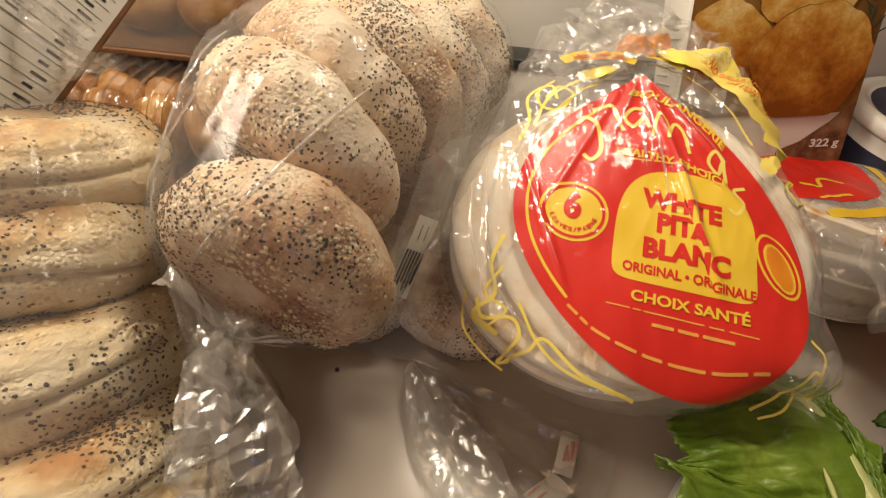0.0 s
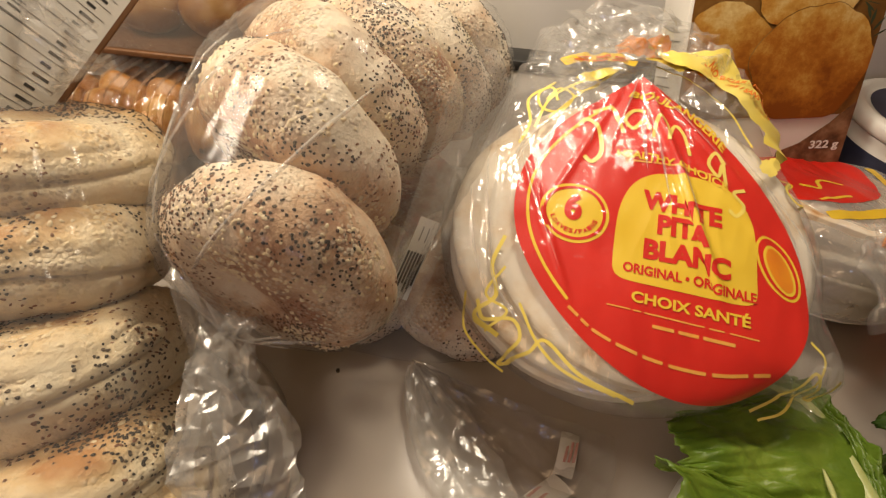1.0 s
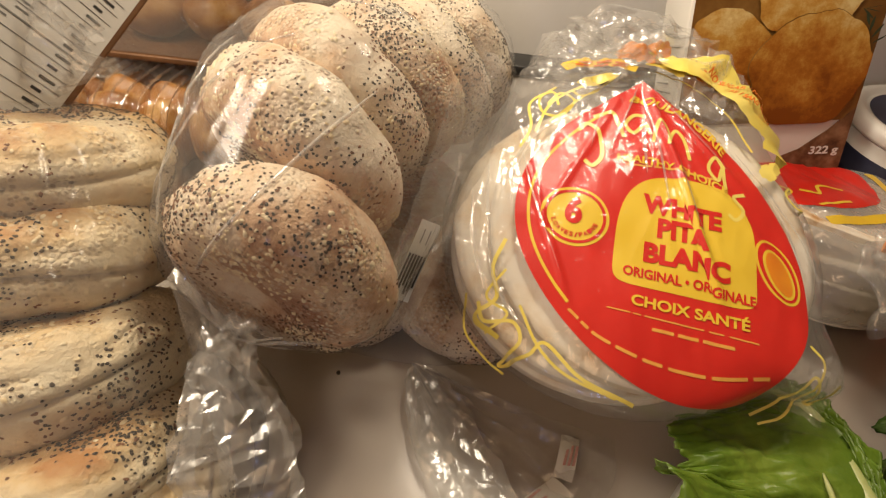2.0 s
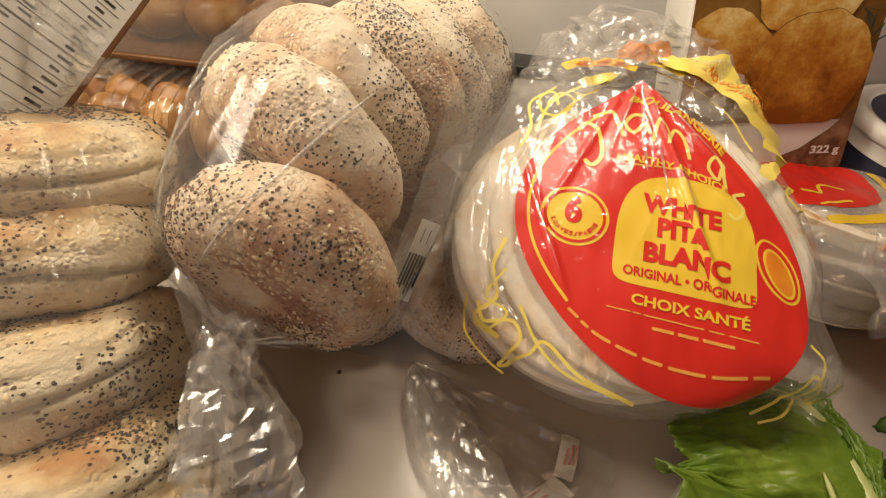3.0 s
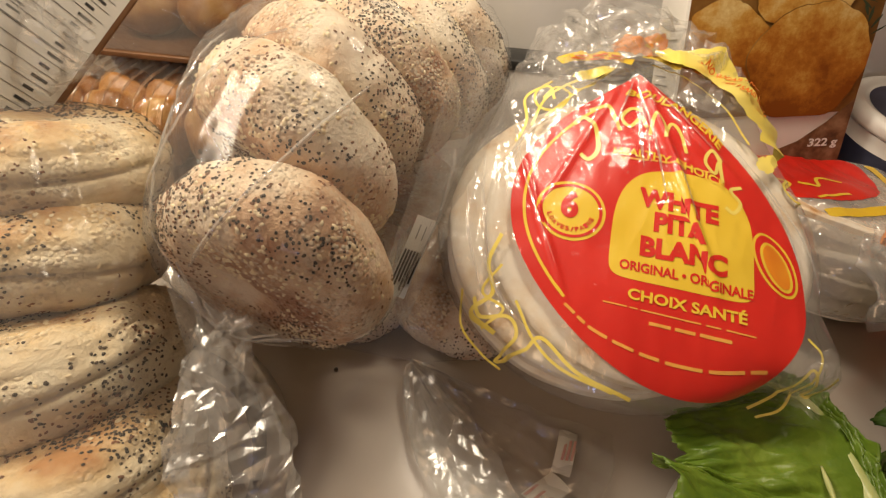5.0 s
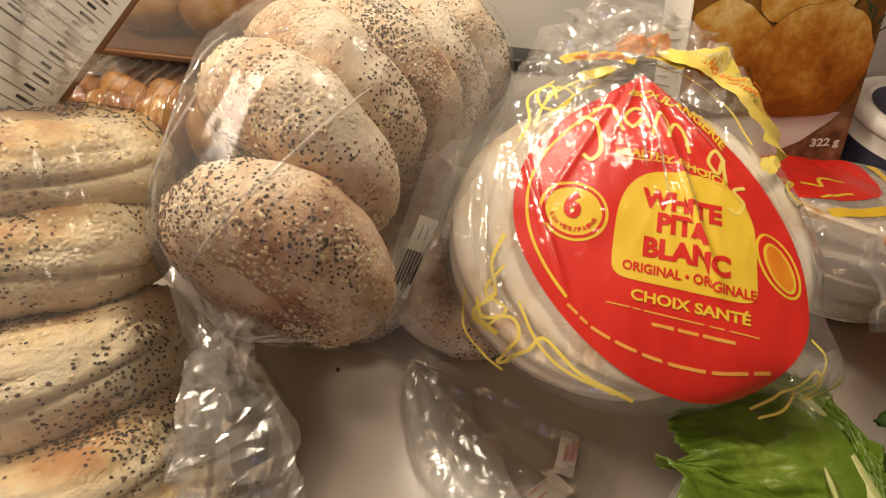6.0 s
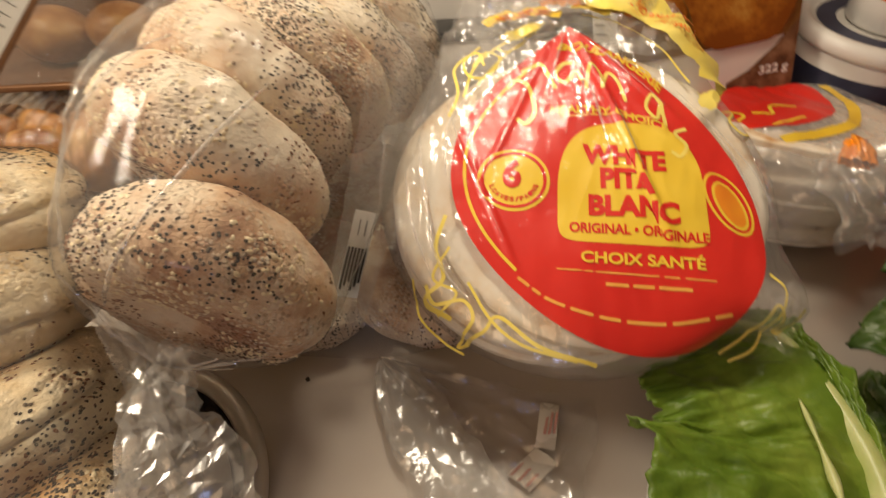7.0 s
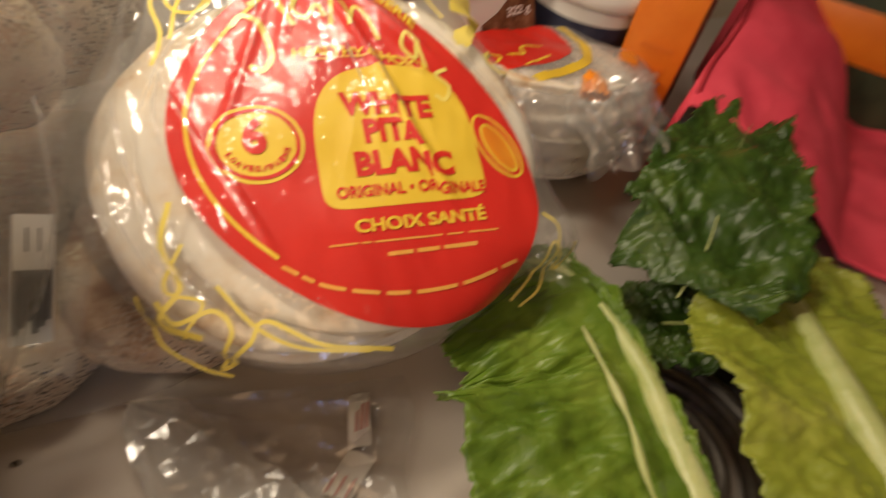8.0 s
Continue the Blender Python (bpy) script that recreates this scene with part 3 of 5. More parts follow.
def fan_bm(apex, first, last, long, seed):
    """A loose sheet of film gathered at apex, which fans out between two bearings and lies crumpled."""
    o = Vector(apex)

    def f(i, j):
        bearing = math.radians(first + (last - first) * j)
        reach = long * i * (1 + 0.10 * noise.noise(Vector((3 * j, seed, 1))) + 0.03 * math.sin(17 * j))
        p = o + Vector((math.cos(bearing), math.sin(bearing), 0)) * reach
        pleat = 0.006 * math.sin(2 * math.pi * 7 * j + 1.5 * noise.noise(Vector((4 * j, 3 * i, seed)))) * min(1.0, 4 * i) * (1 - 0.55 * i)
        crush = 0.010 * (fold(p, 24, seed) - 0.72) + 0.006 * (fold(p, 60, seed + 3) - 0.7)
        z = o.z * (1 - i) ** 2 + 0.006 + pleat + crush * min(1.0, 3 * i)
        return Vector((p.x, p.y, max(0.0014, z)))

    return grid_bm(20, 22, f)


def above(bm, z=0.0012):
    for v in bm.verts:
        if v.co.z < z:
            v.co.z = z
    return bm


def bagel_bags():
    for i, (p, t, big) in enumerate(STACK):
        bagel(p, t, big, seed=10 + i, poppy=2600, sesame=620, flakes=700, label="everything bagel with poppy and sesame seeds, inside clear bag", group="bagels in the tall bag")
    for i, (p, t, big) in enumerate(PILE):
        bagel(p, t, big, groove=(1, -1, 0.6, 1, -0.5)[i], pale=True, seed=30 + i, poppy=1500, sesame=140, flakes=600, label="pale creased bagel sprinkled with poppy seeds, inside clear bag", group="bagels in the leaning bag")
    for i, (p, t, big) in enumerate(UNDER):
        bagel(p, t, big, seed=50 + i, label="seeded bagel lying in the bottom bag on the stove", group="bagels in the bottom bag")
    # tall bag
    b = thing("bread_bag", "clear plastic bag of everything bagels, knotted at its end", "bread bag")
    pts = sample_points(STACK, 1.08) + [Vector((-0.070, 0.160, 0.108)), Vector((-0.116, 0.215, 0.115)), Vector((-0.110, 0.27, 0.21))]
    bm = wrap_bm(pts, (-0.035, 0.30, 0.155), (-0.068, 0.165, 0.108), seed=3.0)
    tree = BVHTree.FromBMesh(bm)
    film = part("film", bm, FILM, b)
    # folds whose bright streaks come from the milky film colour
    for p, q in FOLDS:
        part("fold", fold_bm(tree, (-0.035, 0.30, 0.155), p, q, 0.0026), FOLDGLINT, film)
    loose = creased(tail_bm([(-0.069, 0.176, 0.106), (-0.070, 0.156, 0.104), (-0.061, 0.132, 0.104), (-0.050, 0.114, 0.092), (-0.043, 0.102, 0.078), (-0.036, 0.090, 0.064)], 0.021, 0.55, 2.0, rows=30, around=16, crumple=0.006), 0.004, 3.0)
    part("tail", loose, FILMTAIL, b, "crumpled clear plastic tail", False)
    def flap(i, j):
        left = Vector((-0.122, 0.206, 0.128)).lerp(Vector((-0.052, 0.100, 0.080)), i)
        right = Vector((-0.076, 0.180, 0.104)).lerp(Vector((-0.040, 0.102, 0.082)), i)
        return left.lerp(right, j) + Vector((0, 0, 0.007 * math.sin(math.pi * j) + 0.004 * math.sin(7 * i + 5 * j)))

    part("tail_flap", creased(grid_bm(20, 9, flap), 0.0028, 6.0), FILMSIDE, b, "loose flap of the tail", False)
    part("side_film", creased(grid_bm(34, 9, lambda i, j: Vector((0.004, 0.214, 0.074)).lerp(Vector((0.056, 0.352, 0.196)), i) + Vector((0.016, -0.004, -0.016)) * (2 * j - 1) * (0.6 + 0.5 * i) + Vector((0, 0, 0.004 * math.sin(9 * j + 3 * i)))), 0.0012, 4.0), FILMSIDE, b, "loose clear side of the bag")
    for k in range(9):
        a = math.radians(-40 + 33 * k)
        end = Vector((-0.069 + 0.030 * math.cos(a), 0.178 + 0.012 * math.sin(a), 0.108 + 0.026 * math.sin(a)))
        part("fold", fold_bm(tree, (-0.035, 0.30, 0.155), (-0.069, 0.178, 0.106), end, 0.0022), FOLDGLINT, film)
    part("knot", tube_bm(smooth_line([(-0.074, 0.173, 0.112), (-0.068, 0.168, 0.108), (-0.061, 0.171, 0.110)], 5), 0.0035), FILMTAIL, b)
    # leaning bag
    b = thing("bread_bag", "clear plastic bag of pale poppy seed bagels", "bread bag")
    part("film", above(wrap_bm(sample_points(PILE, 1.05), (-0.155, 0.155, 0.10), (-0.25, 0.30, 0.22), crease=0.0025, seed=8.0)), FILM, b)
    part("tail", creased(tail_bm([(-0.205, 0.262, 0.176), (-0.205, 0.270, 0.190), (-0.200, 0.282, 0.206), (-0.190, 0.292, 0.220)], 0.040, 0.3, 4.0, rows=18, around=18, crumple=0.006), 0.004, 5.0), FILMTAIL, b, "crumpled clear plastic tail", False)
    # bottom bag
    b = thing("bread_bag", "clear plastic bag of bagels lying flat, tied, under other bags", "bread bag")
    pts = sample_points(UNDER, 1.03) + [Vector((0.020, 0.222, 0.014))]
    part("film", above(wrap_bm(pts, (0.05, 0.33, 0.04), (0.02, 0.222, 0.014), seed=13.0)), FILM, b)
    part("tail", above(creased(fan_bm((0.018, 0.221, 0.016), -78, -14, 0.155, 5.0), 0.0022, 2.0)), FILMTHIN, b, "crumpled clear plastic tail spread over the cooktop", False)
    part("tail_fold", above(creased(tail_bm([(0.020, 0.222, 0.015), (0.028, 0.205, 0.016), (0.044, 0.176, 0.016), (0.060, 0.150, 0.014), (0.072, 0.125, 0.010)], 0.020, 0.25, 5.0, rows=18, around=14, crumple=0.006), 0.003, 8.0)), FILMTAIL, b, "bunched fold of the tail", False)


# ---------------------------------------------------------------- pita packs
class Pack:
    """The shape of a round bag of flat loaves in its own frame, in mm: u and v across its face, h over it."""

    def __init__(self, m, cu, cv, ru, rv, half, neck, neck_long, power=3.4, wave=1.6, seed=0.0, ridges=(), spread=0.45, steep=1.7, corner=0.0, slack=0.0):
        self.spread, self.steep, self.corner, self.slack = spread, steep, corner, slack
        self.ridges = ridges
        self.m, self.cu, self.cv, self.ru, self.rv, self.half, self.neck, self.neck_long, self.power, self.wave, self.seed = m, cu, cv, ru, rv, half, neck, neck_long, power, wave, seed

    def edge(self, a):
        r = 1 / math.sqrt((math.cos(a) / self.ru) ** 2 + (math.sin(a) / self.rv) ** 2)
        d = abs((a - self.neck + math.pi) % (2 * math.pi) - math.pi)
        e = abs((a + 0.50 + math.pi) % (2 * math.pi) - math.pi)
        return r + self.neck_long * math.exp(-((d / self.spread) ** self.steep)) + self.corner * math.exp(-(e / 0.16) ** 2)

    def at(self, u, v, lift=0.0, side=1):
        x, y = u - self.cu, v - self.cv
        a = math.atan2(y, x)
        k = min(math.hypot(x, y) / self.edge(a), 1.0)
        h = self.half * ((1 - k ** self.power) ** (1 / self.power) * side - 1)
        loose = 0.0
        if self.slack:
            # past the loaves the film collapses into a loose, crumpled sheet
            t = (math.hypot(x / self.ru, y / self.rv) - 1.02) / 0.42
            loose = max(0.0, min(1.0, t)) ** 2 * (3 - 2 * max(0.0, min(1.0, t)))
            h = -self.half + (h + self.half) * (1 - 0.40 * loose)
        d = abs((a - self.neck + math.pi) % (2 * math.pi) - math.pi)
        w = self.wave * noise.noise(Vector((u * 0.022 + self.seed, v * 0.022, 0)))
        w += 0.5 * self.wave * (fold((u * 0.03, v * 0.012, self.seed), 2.2) - 0.75)
        # pleats that run towards the neck
        w += 1.3 * max(0.0, k - 0.35) * math.exp(-(d / 0.7) ** 2) * math.sin(a * 26 + self.seed)
        for u0, v0, u1, v1, high, wide in self.ridges:
            du, dv = u1 - u0, v1 - v0
            t = ((u - u0) * du + (v - v0) * dv) / (du * du + dv * dv)
            if -0.2 < t < 1.2:
                q = math.hypot(u - u0 - t * du, v - v0 - t * dv)
                if q < 3 * wide:
                    w += high * math.exp(-(q / wide) ** 2) * max(0.0, 1 - abs(2 * t - 1) ** 4 / 3.9)
        w *= 1 - 0.6 * k ** 6
        if loose:
            w += self.slack * loose * (1.6 * noise.noise(Vector((u * 0.05, v * 0.05, self.seed + 2))) + 1.3 * (fold((u, v, 0), 0.030, 1.3) - 0.72) + 0.9 * (fold((u, v, 0), 0.075, 4.3) - 0.7))
        return self.m @ Vector((u / 1000, v / 1000, (h + w * side + lift) / 1000))

    def film(self):
        n, rings = 260, 110

        def f(i, j):
            a = 2 * math.pi * i
            side = 1 if j < 0.5 else -1
            k = (j * 2 if j < 0.5 else 2 - 2 * j)
            k = math.sin(0.5 * math.pi * k) ** 0.8 if k < 1 else 1.0
            r = self.edge(a) * k
            return self.at(self.cu + r * math.cos(a), self.cv + r * math.sin(a), 0.0, side)

        bm = grid_bm(n, rings + 1, f, wrap_u=True)
        bmesh.ops.remove_doubles(bm, verts=bm.verts[:], dist=2e-5)
        return bm

    def ribbon(self, points, width, lift=0.5, steps=8):
        """A printed line across the film."""
        pts = smooth_line([(u, v, 0) for u, v in points], steps)

        def f(i, j):
            k = min(int(round(i * (len(pts) - 1))), len(pts) - 1)
            d = (pts[min(k + 1, len(pts) - 1)] - pts[max(k - 1, 0)]).normalized()
            w = width(i) if callable(width) else width
            return self.at(pts[k].x - d.y * w * (j - 0.5), pts[k].y + d.x * w * (j - 0.5), lift)

        return grid_bm(len(pts), 3, f)

    def kinked(self, u, v, lift, kink):
        """A printed point; past the fold that runs down the label the print is drawn in and down."""
        t = max(0.0, min(1.0, (u - (19.0 - 0.30 * v) + 1.5) / 3.0)) * kink
        return self.at(u - 2.2 * t, v - 3.6 * t, lift)

    def words(self, body, u0, v0, u1, v1, lift=0.9, slant=0.0, bend=0.0, kink=0.0):
        """Letters in the rectangle u0..u1, v0..v1, which may run up or down or arch."""
        return warp(letters_bm(body, 0.05 if v1 - v0 > 10 else 0.03), lambda x, y: self.kinked(u0 + x * (u1 - u0), v0 + y * (v1 - v0) + slant * x + bend * (1 - (2 * x - 1) ** 2), lift, kink), 2)

    def turned_words(self, body, u0, v0, u1, v1, high, lift=0.9, bend=0.0):
        """Letters whose base runs from u0, v0 to u1, v1."""
        du, dv = u1 - u0, v1 - v0
        n = math.hypot(du, dv)
        return warp(letters_bm(body), lambda x, y: self.at(u0 + x * du - dv / n * (y * high + bend * (1 - (2 * x - 1) ** 2)), v0 + x * dv + du / n * (y * high + bend * (1 - (2 * x - 1) ** 2)), lift), 2)

    def oval(self, cu, cv, ru, rv, lift, inner=0.0, tilt=0.0):
        c, d = math.cos(tilt), math.sin(tilt)

        def f(i, j):
            k = inner + (1 - inner) * j
            x, y = ru * k * math.cos(2 * math.pi * i), rv * k * math.sin(2 * math.pi * i)
            return self.at(cu + c * x - d * y, cv + d * x + c * y, lift)

        return grid_bm(56, 7, f, wrap_u=True)

    def patch(self, cu, cv, ru, rv, lift, seed, tilt=0.0, crush=3.0, around=64, rings=12):
        """A ragged, crumpled patch of printed film."""
        c, d = math.cos(tilt), math.sin(tilt)

        def f(i, j):
            a = 2 * math.pi * i
            k = j * (1 + 0.30 * noise.noise(Vector((1.6 * math.cos(a), 1.6 * math.sin(a), seed))) + 0.22 * noise.noise(Vector((5 * math.cos(a), 5 * math.sin(a), seed))))
            x, y = ru * k * math.cos(a), rv * k * math.sin(a)
            u, v = cu + c * x - d * y, cv + d * x + c * y
            return self.at(u, v, lift + crush * (fold((u, v, 0), 0.06, seed) - 0.5))

        return grid_bm(around, rings, f, wrap_u=True)


def label_edge(a):
    """The red print's outline round (-8, 0): a rough disc drawn up to a point."""
    d = abs((a - 1.704 + math.pi) % (2 * math.pi) - math.pi)
    return 87.6 + 2.0 * math.cos(a) - 1.1 * math.sin(a) - 1.6 * math.cos(2 * a) - 8.3 * math.sin(2 * a) - 1.7 * math.cos(3 * a) - 0.6 * math.sin(3 * a) + 38.0 * math.exp(-d / 0.35)


def pita_bread(m, radius, seed, group, half=0.0045):
    """One flat loaf with a puckered rim."""
    def f(i, j):
        a, b = 2 * math.pi * i, math.pi * (2 * j - 1)
        c, s = math.cos(b * 0.5), math.sin(b * 0.5)
        rho = radius * min(1.0, 1.25 * c ** 0.6) if c > 0 else 0.0
        p = Vector((rho * math.cos(a), rho * math.sin(a), half * math.copysign(abs(s) ** 0.6, s)))
        rim = 1 + 0.012 * noise.noise(Vector((3 * math.cos(a), 3 * math.sin(a), seed)))
        p.x *= rim
        p.y *= rim
        p.z += 0.0022 * noise.noise(Vector((p.x * 30, p.y * 30, seed))) + 0.0008 * noise.noise(Vector((p.x * 90, p.y * 90, seed)))
        return p

    bm = grid_bm(72, 24, f, wrap_u=True)
    bmesh.ops.remove_doubles(bm, verts=bm.verts[:], dist=1e-5)
    bmesh.ops.recalc_face_normals(bm, faces=bm.faces[:])
    ob = link_bm("pita_bread", bm, PITA)
    ob.matrix_world = m
    return tagged(ob, "round pale white pita loaf stacked inside clear bag", "pita", group)


def frame_of(origin, u, v, n):
    m = Matrix((u, v, n)).transposed().to_4x4()
    m.translation = origin
    return m


FACE = frame_of((0.1667, 0.2452, 0.1347), (0.9858, -0.1677, -0.0058), (0.1539, 0.8902, 0.4288), (-0.0668, -0.4236, 0.9034))


def front_pack():
    pack = Pack(FACE, -21, 8, 120, 112, 27, 1.62, 100, power=4.4, spread=0.60, steep=2.3, corner=26, slack=9, ridges=(
        (-27, 125, -40, 66, 1.3, 2.8), (-24, 128, 8, 44, 2.4, 2.6), (6, 48, 28, -20, 2.0, 2.4), (-104, 62, -60, -38, 1.6, 2.4), (-18, 122, 34, 62, 1.6, 2.6),
        (-112, 40, -104, -52, 2.0, 4.0), (-126, 30, -112, -50, 2.0, 5.0), (-34, 124, -84, 84, 1.8, 3.0), (-36, 118, -70, 20, 1.0, 2.4), (20, 60, 58, 10, 0.8, 3.6)))
    for i, (u, v) in enumerate(((-0.010, 0.010), (-0.030, 0.009), (-0.034, 0.004), (-0.024, 0.008))):
        m = FACE @ pose(u, v, -0.0128 - 0.0104 * i, 2 * noise.noise(Vector((i, 0.3, 0))), 2 * noise.noise(Vector((0.2, i, 0))), 40 * i)
        pita_bread(m, 0.100 + 0.003 * (i % 2), i + 0.5, "pitas in the front pack", 0.0062)
    b = thing("pita_pack", "clear bag of white pita with red and yellow printed label", "pita pack")
    film = part("film", pack.film(), FILMPITA, b)
    lab = part("label", grid_bm(200, 70, lambda i, j: pack.at(-8 + j * label_edge(2 * math.pi * i) * math.cos(2 * math.pi * i), j * label_edge(2 * math.pi * i) * math.sin(2 * math.pi * i), 0.25), wrap_u=True), RED, b, "glossy red printed label drawn up to a point")
    part("film_over_label", grid_bm(200, 70, lambda i, j: pack.at(-8 + 1.01 * j * label_edge(2 * math.pi * i) * math.cos(2 * math.pi * i), 1.01 * j * label_edge(2 * math.pi * i) * math.sin(2 * math.pi * i), 1.9), wrap_u=True), FILMOVER, b, "clear crinkled film over the print")
    # yellow arched panel
    def arch(i, j):
        a = 2 * math.pi * i
        c, s = math.cos(a), math.sin(a)
        k = 1 / (abs(c) ** 9 + abs(s) ** 9) ** (1 / 9) if s < 0 else 1.0 / (abs(c) ** 3.2 + abs(s) ** 2.2) ** (1 / 2.6)
        return pack.at(10 + 41.5 * k * c * j, -2 + (30.5 if s < 0 else 50) * k * s * j, 0.5)
    part("yellow_panel", grid_bm(160, 50, arch, wrap_u=True), YELLOW, lab)
    part("lettering", pack.words("WHITE", -17, 18, 33, 32, kink=1), RED, lab)
    part("lettering", pack.words("PITA", -7, 2, 25, 16, kink=1), RED, lab)
    part("lettering", pack.words("BLANC", -14, -16, 38, -2, kink=1), RED, lab)
    part("lettering", pack.words("ORIGINAL \u2022 ORIGINALE", -25, -27, 52, -20.5, kink=0.7), RED, lab)
    part("lettering", pack.words("CHOIX SANT\u00c9", -19, -45, 47, -36.5), YELLOW, lab)
    part("lettering", pack.words("HEALTHY CHOICE", -36, 53, 34, 59, slant=-12, bend=6), YELLOW, lab)
    part("lettering", pack.turned_words("BOULANGERIE", -33, 105, 31, 72, 7, bend=11), YELLOW, lab)
    # lines too small to read, and what is kept unlettered
    def dashes(points, spans, width):
        line = smooth_line([(u, v, 0) for u, v in points], 20)
        for lo, hi in spans:
            cut = [line[min(len(line) - 1, int(round((lo + (hi - lo) * q / 4) * (len(line) - 1))))] for q in range(5)]
            part("print_bar", pack.ribbon([(q.x, q.y) for q in cut], width, 0.6, 4), FINEINK, lab)

    dashes([(-32, -49.5), (0, -50), (52, -50.5)], ((0, 0.09), (0.10, 0.22), (0.25, 0.33), (0.34, 0.47), (0.48, 0.52), (0.53, 0.72), (0.75, 0.83), (0.84, 1)), 0.9)
    dashes([(-30, 52), (0, 54.5), (26, 52)], ((0, 0.06), (0.08, 0.28), (0.31, 0.37), (0.39, 0.8), (0.82, 1)), 1.3)
    dashes([(-6, -56.5), (16, -56.5), (39, -56.5)], ((0, 0.27), (0.33, 0.58), (0.62, 1)), 2.0)
    dashes([(-53, -56), (-34, -68), (-5, -75), (28, -75), (60, -67)], ((0, 0.09), (0.11, 0.18), (0.205, 0.31), (0.335, 0.44), (0.465, 0.55), (0.575, 0.72), (0.745, 0.90), (0.92, 1)), 1.9)
    # script brand mark as plain strokes
    for pts, w in (([(-57, 49), (-51, 46), (-46, 56), (-50, 74), (-58, 80), (-64, 73)], 3.0), ([(-55, 87), (-43, 93), (-38, 84), (-33, 74)], 2.8),
                   ([(-20, 95), (-28, 94), (-33, 85), (-27, 79), (-20, 88), (-16, 80)], 2.6), ([(-14, 74), (-11, 93), (-5, 86), (-4, 73)], 2.4),
                   ([(-4, 76), (0, 87), (6, 80), (10, 64)], 2.4), ([(32, 62), (26, 70), (22, 60), (28, 52), (31, 62), (33, 46)], 2.4), ([(45, 46), (38, 42), (44, 34), (40, 26), (35, 29)], 2.4)):
        part("brand_stroke", pack.ribbon(pts, w, 0.7), PALEYELLOW, lab)
    # round badge with a number
    part("badge", pack.oval(-57.5, 5, 21.5, 21, 0.5), YELLOW, lab)
    part("badge_ring", pack.oval(-57.5, 5, 19.5, 19, 0.75, 0.90), RED, lab)
    part("lettering", pack.words("6", -64, -1, -53, 19, 0.9), RED, lab)
    for k, letter in enumerate("LOAVES/PAINS"):
        a = math.radians(205 + k * 12.5)
        u, v = -57.5 + 15.2 * math.cos(a), 5 + 14.8 * math.sin(a)
        part("lettering", pack.turned_words(letter, u + 1.2 * math.sin(a), v - 1.2 * math.cos(a), u - 1.2 * math.sin(a), v + 1.2 * math.cos(a), 3.0, 0.9), RED, lab)
    # drawn loaf on the other side
    part("drawn_loaf", pack.oval(64, -3, 11, 21, 0.5, tilt=0.42), YELLOW, lab)
    part("drawn_loaf_ring", pack.oval(64, -3, 9.4, 19.2, 0.7, tilt=0.42), RED, lab)
    part("drawn_loaf_line", pack.oval(64.6, -4.5, 7.4, 16.0, 0.85, tilt=0.42), YELLOW, lab)
    part("drawn_loaf_crust", pack.oval(64.6, -4.5, 5.8, 14.0, 1.0, tilt=0.42), ORANGE, lab)
    # yellow lines along the print's edge
    part("border_line", pack.ribbon([(-8 + (label_edge(a) - 8.5) * math.cos(a), (label_edge(a) - 8.5) * math.sin(a)) for a in [1.99 + 0.2 * i for i in range(11)]], 1.9, 0.6), YELLOW, lab)
    # loose yellow print on the clear film
    for pts, w in (([(-104, -62), (-98, -72), (-82, -70), (-76, -80), (-84, -92), (-70, -86), (-62, -78), (-40, -92), (-10, -99)], 2.0),
                   ([(-112, -58), (-108, -76), (-92, -90), (-80, -96)], 1.4),
                   ([(-80, -60), (-66, -80), (-48, -92), (-20, -98)], 1.6),
                   ([(-96, -20), (-100, -40), (-94, -58), (-104, -70), (-88, -80)], 2.4),
                   ([(-92, -40), (-100, -58), (-86, -66), (-96, -78)], 1.6),
                   ([(60, -84), (76, -72), (84, -60), (92, -70), (100, -60)], 1.6),
                   ([(64, -88), (80, -78), (88, -54), (80, -44)], 1.4),
                   ([(-92, 66), (-86, 92), (-70, 110), (-46, 126)], 2.0),
                   ([(-100, 50), (-96, 70), (-100, 92), (-86, 104), (-80, 92)], 2.0),
                   ([(-84, 76), (-66, 100), (-48, 122), (-40, 134)], 1.4),
                   ([(-14, 146), (16, 130), (36, 110), (52, 84)], 1.6),
                   ([(-88, 92), (-80, 104), (-70, 98), (-76, 84), (-88, 82), (-94, 96), (-84, 110)], 1.8), ([(-70, 116), (-62, 124), (-54, 114), (-64, 104), (-74, 108)], 1.8), ([(76, 62), (86, 72), (92, 58), (82, 48), (74, 58), (84, 70)], 1.8)):
        part("printed_line", pack.ribbon(pts, w, 0.5), PALEYELLOW, film)
    part("printed_band", pack.ribbon([(-82, 128), (-66, 136), (-46, 140), (-30, 136)], lambda i: 11 + 5 * noise.noise(Vector((9 * i, 0, 3))), 6.0), YELLOW, film)
    part("printed_band", pack.ribbon([(-12, 152), (16, 152), (42, 138), (58, 116), (66, 96), (64, 80)], lambda i: 9 + 30 * math.sin(math.pi * min(0.92, 0.12 + i * 0.9)) ** 0.7 + 9 * noise.noise(Vector((11 * i, 2, 0))), 9.0), PALEYELLOW, film)
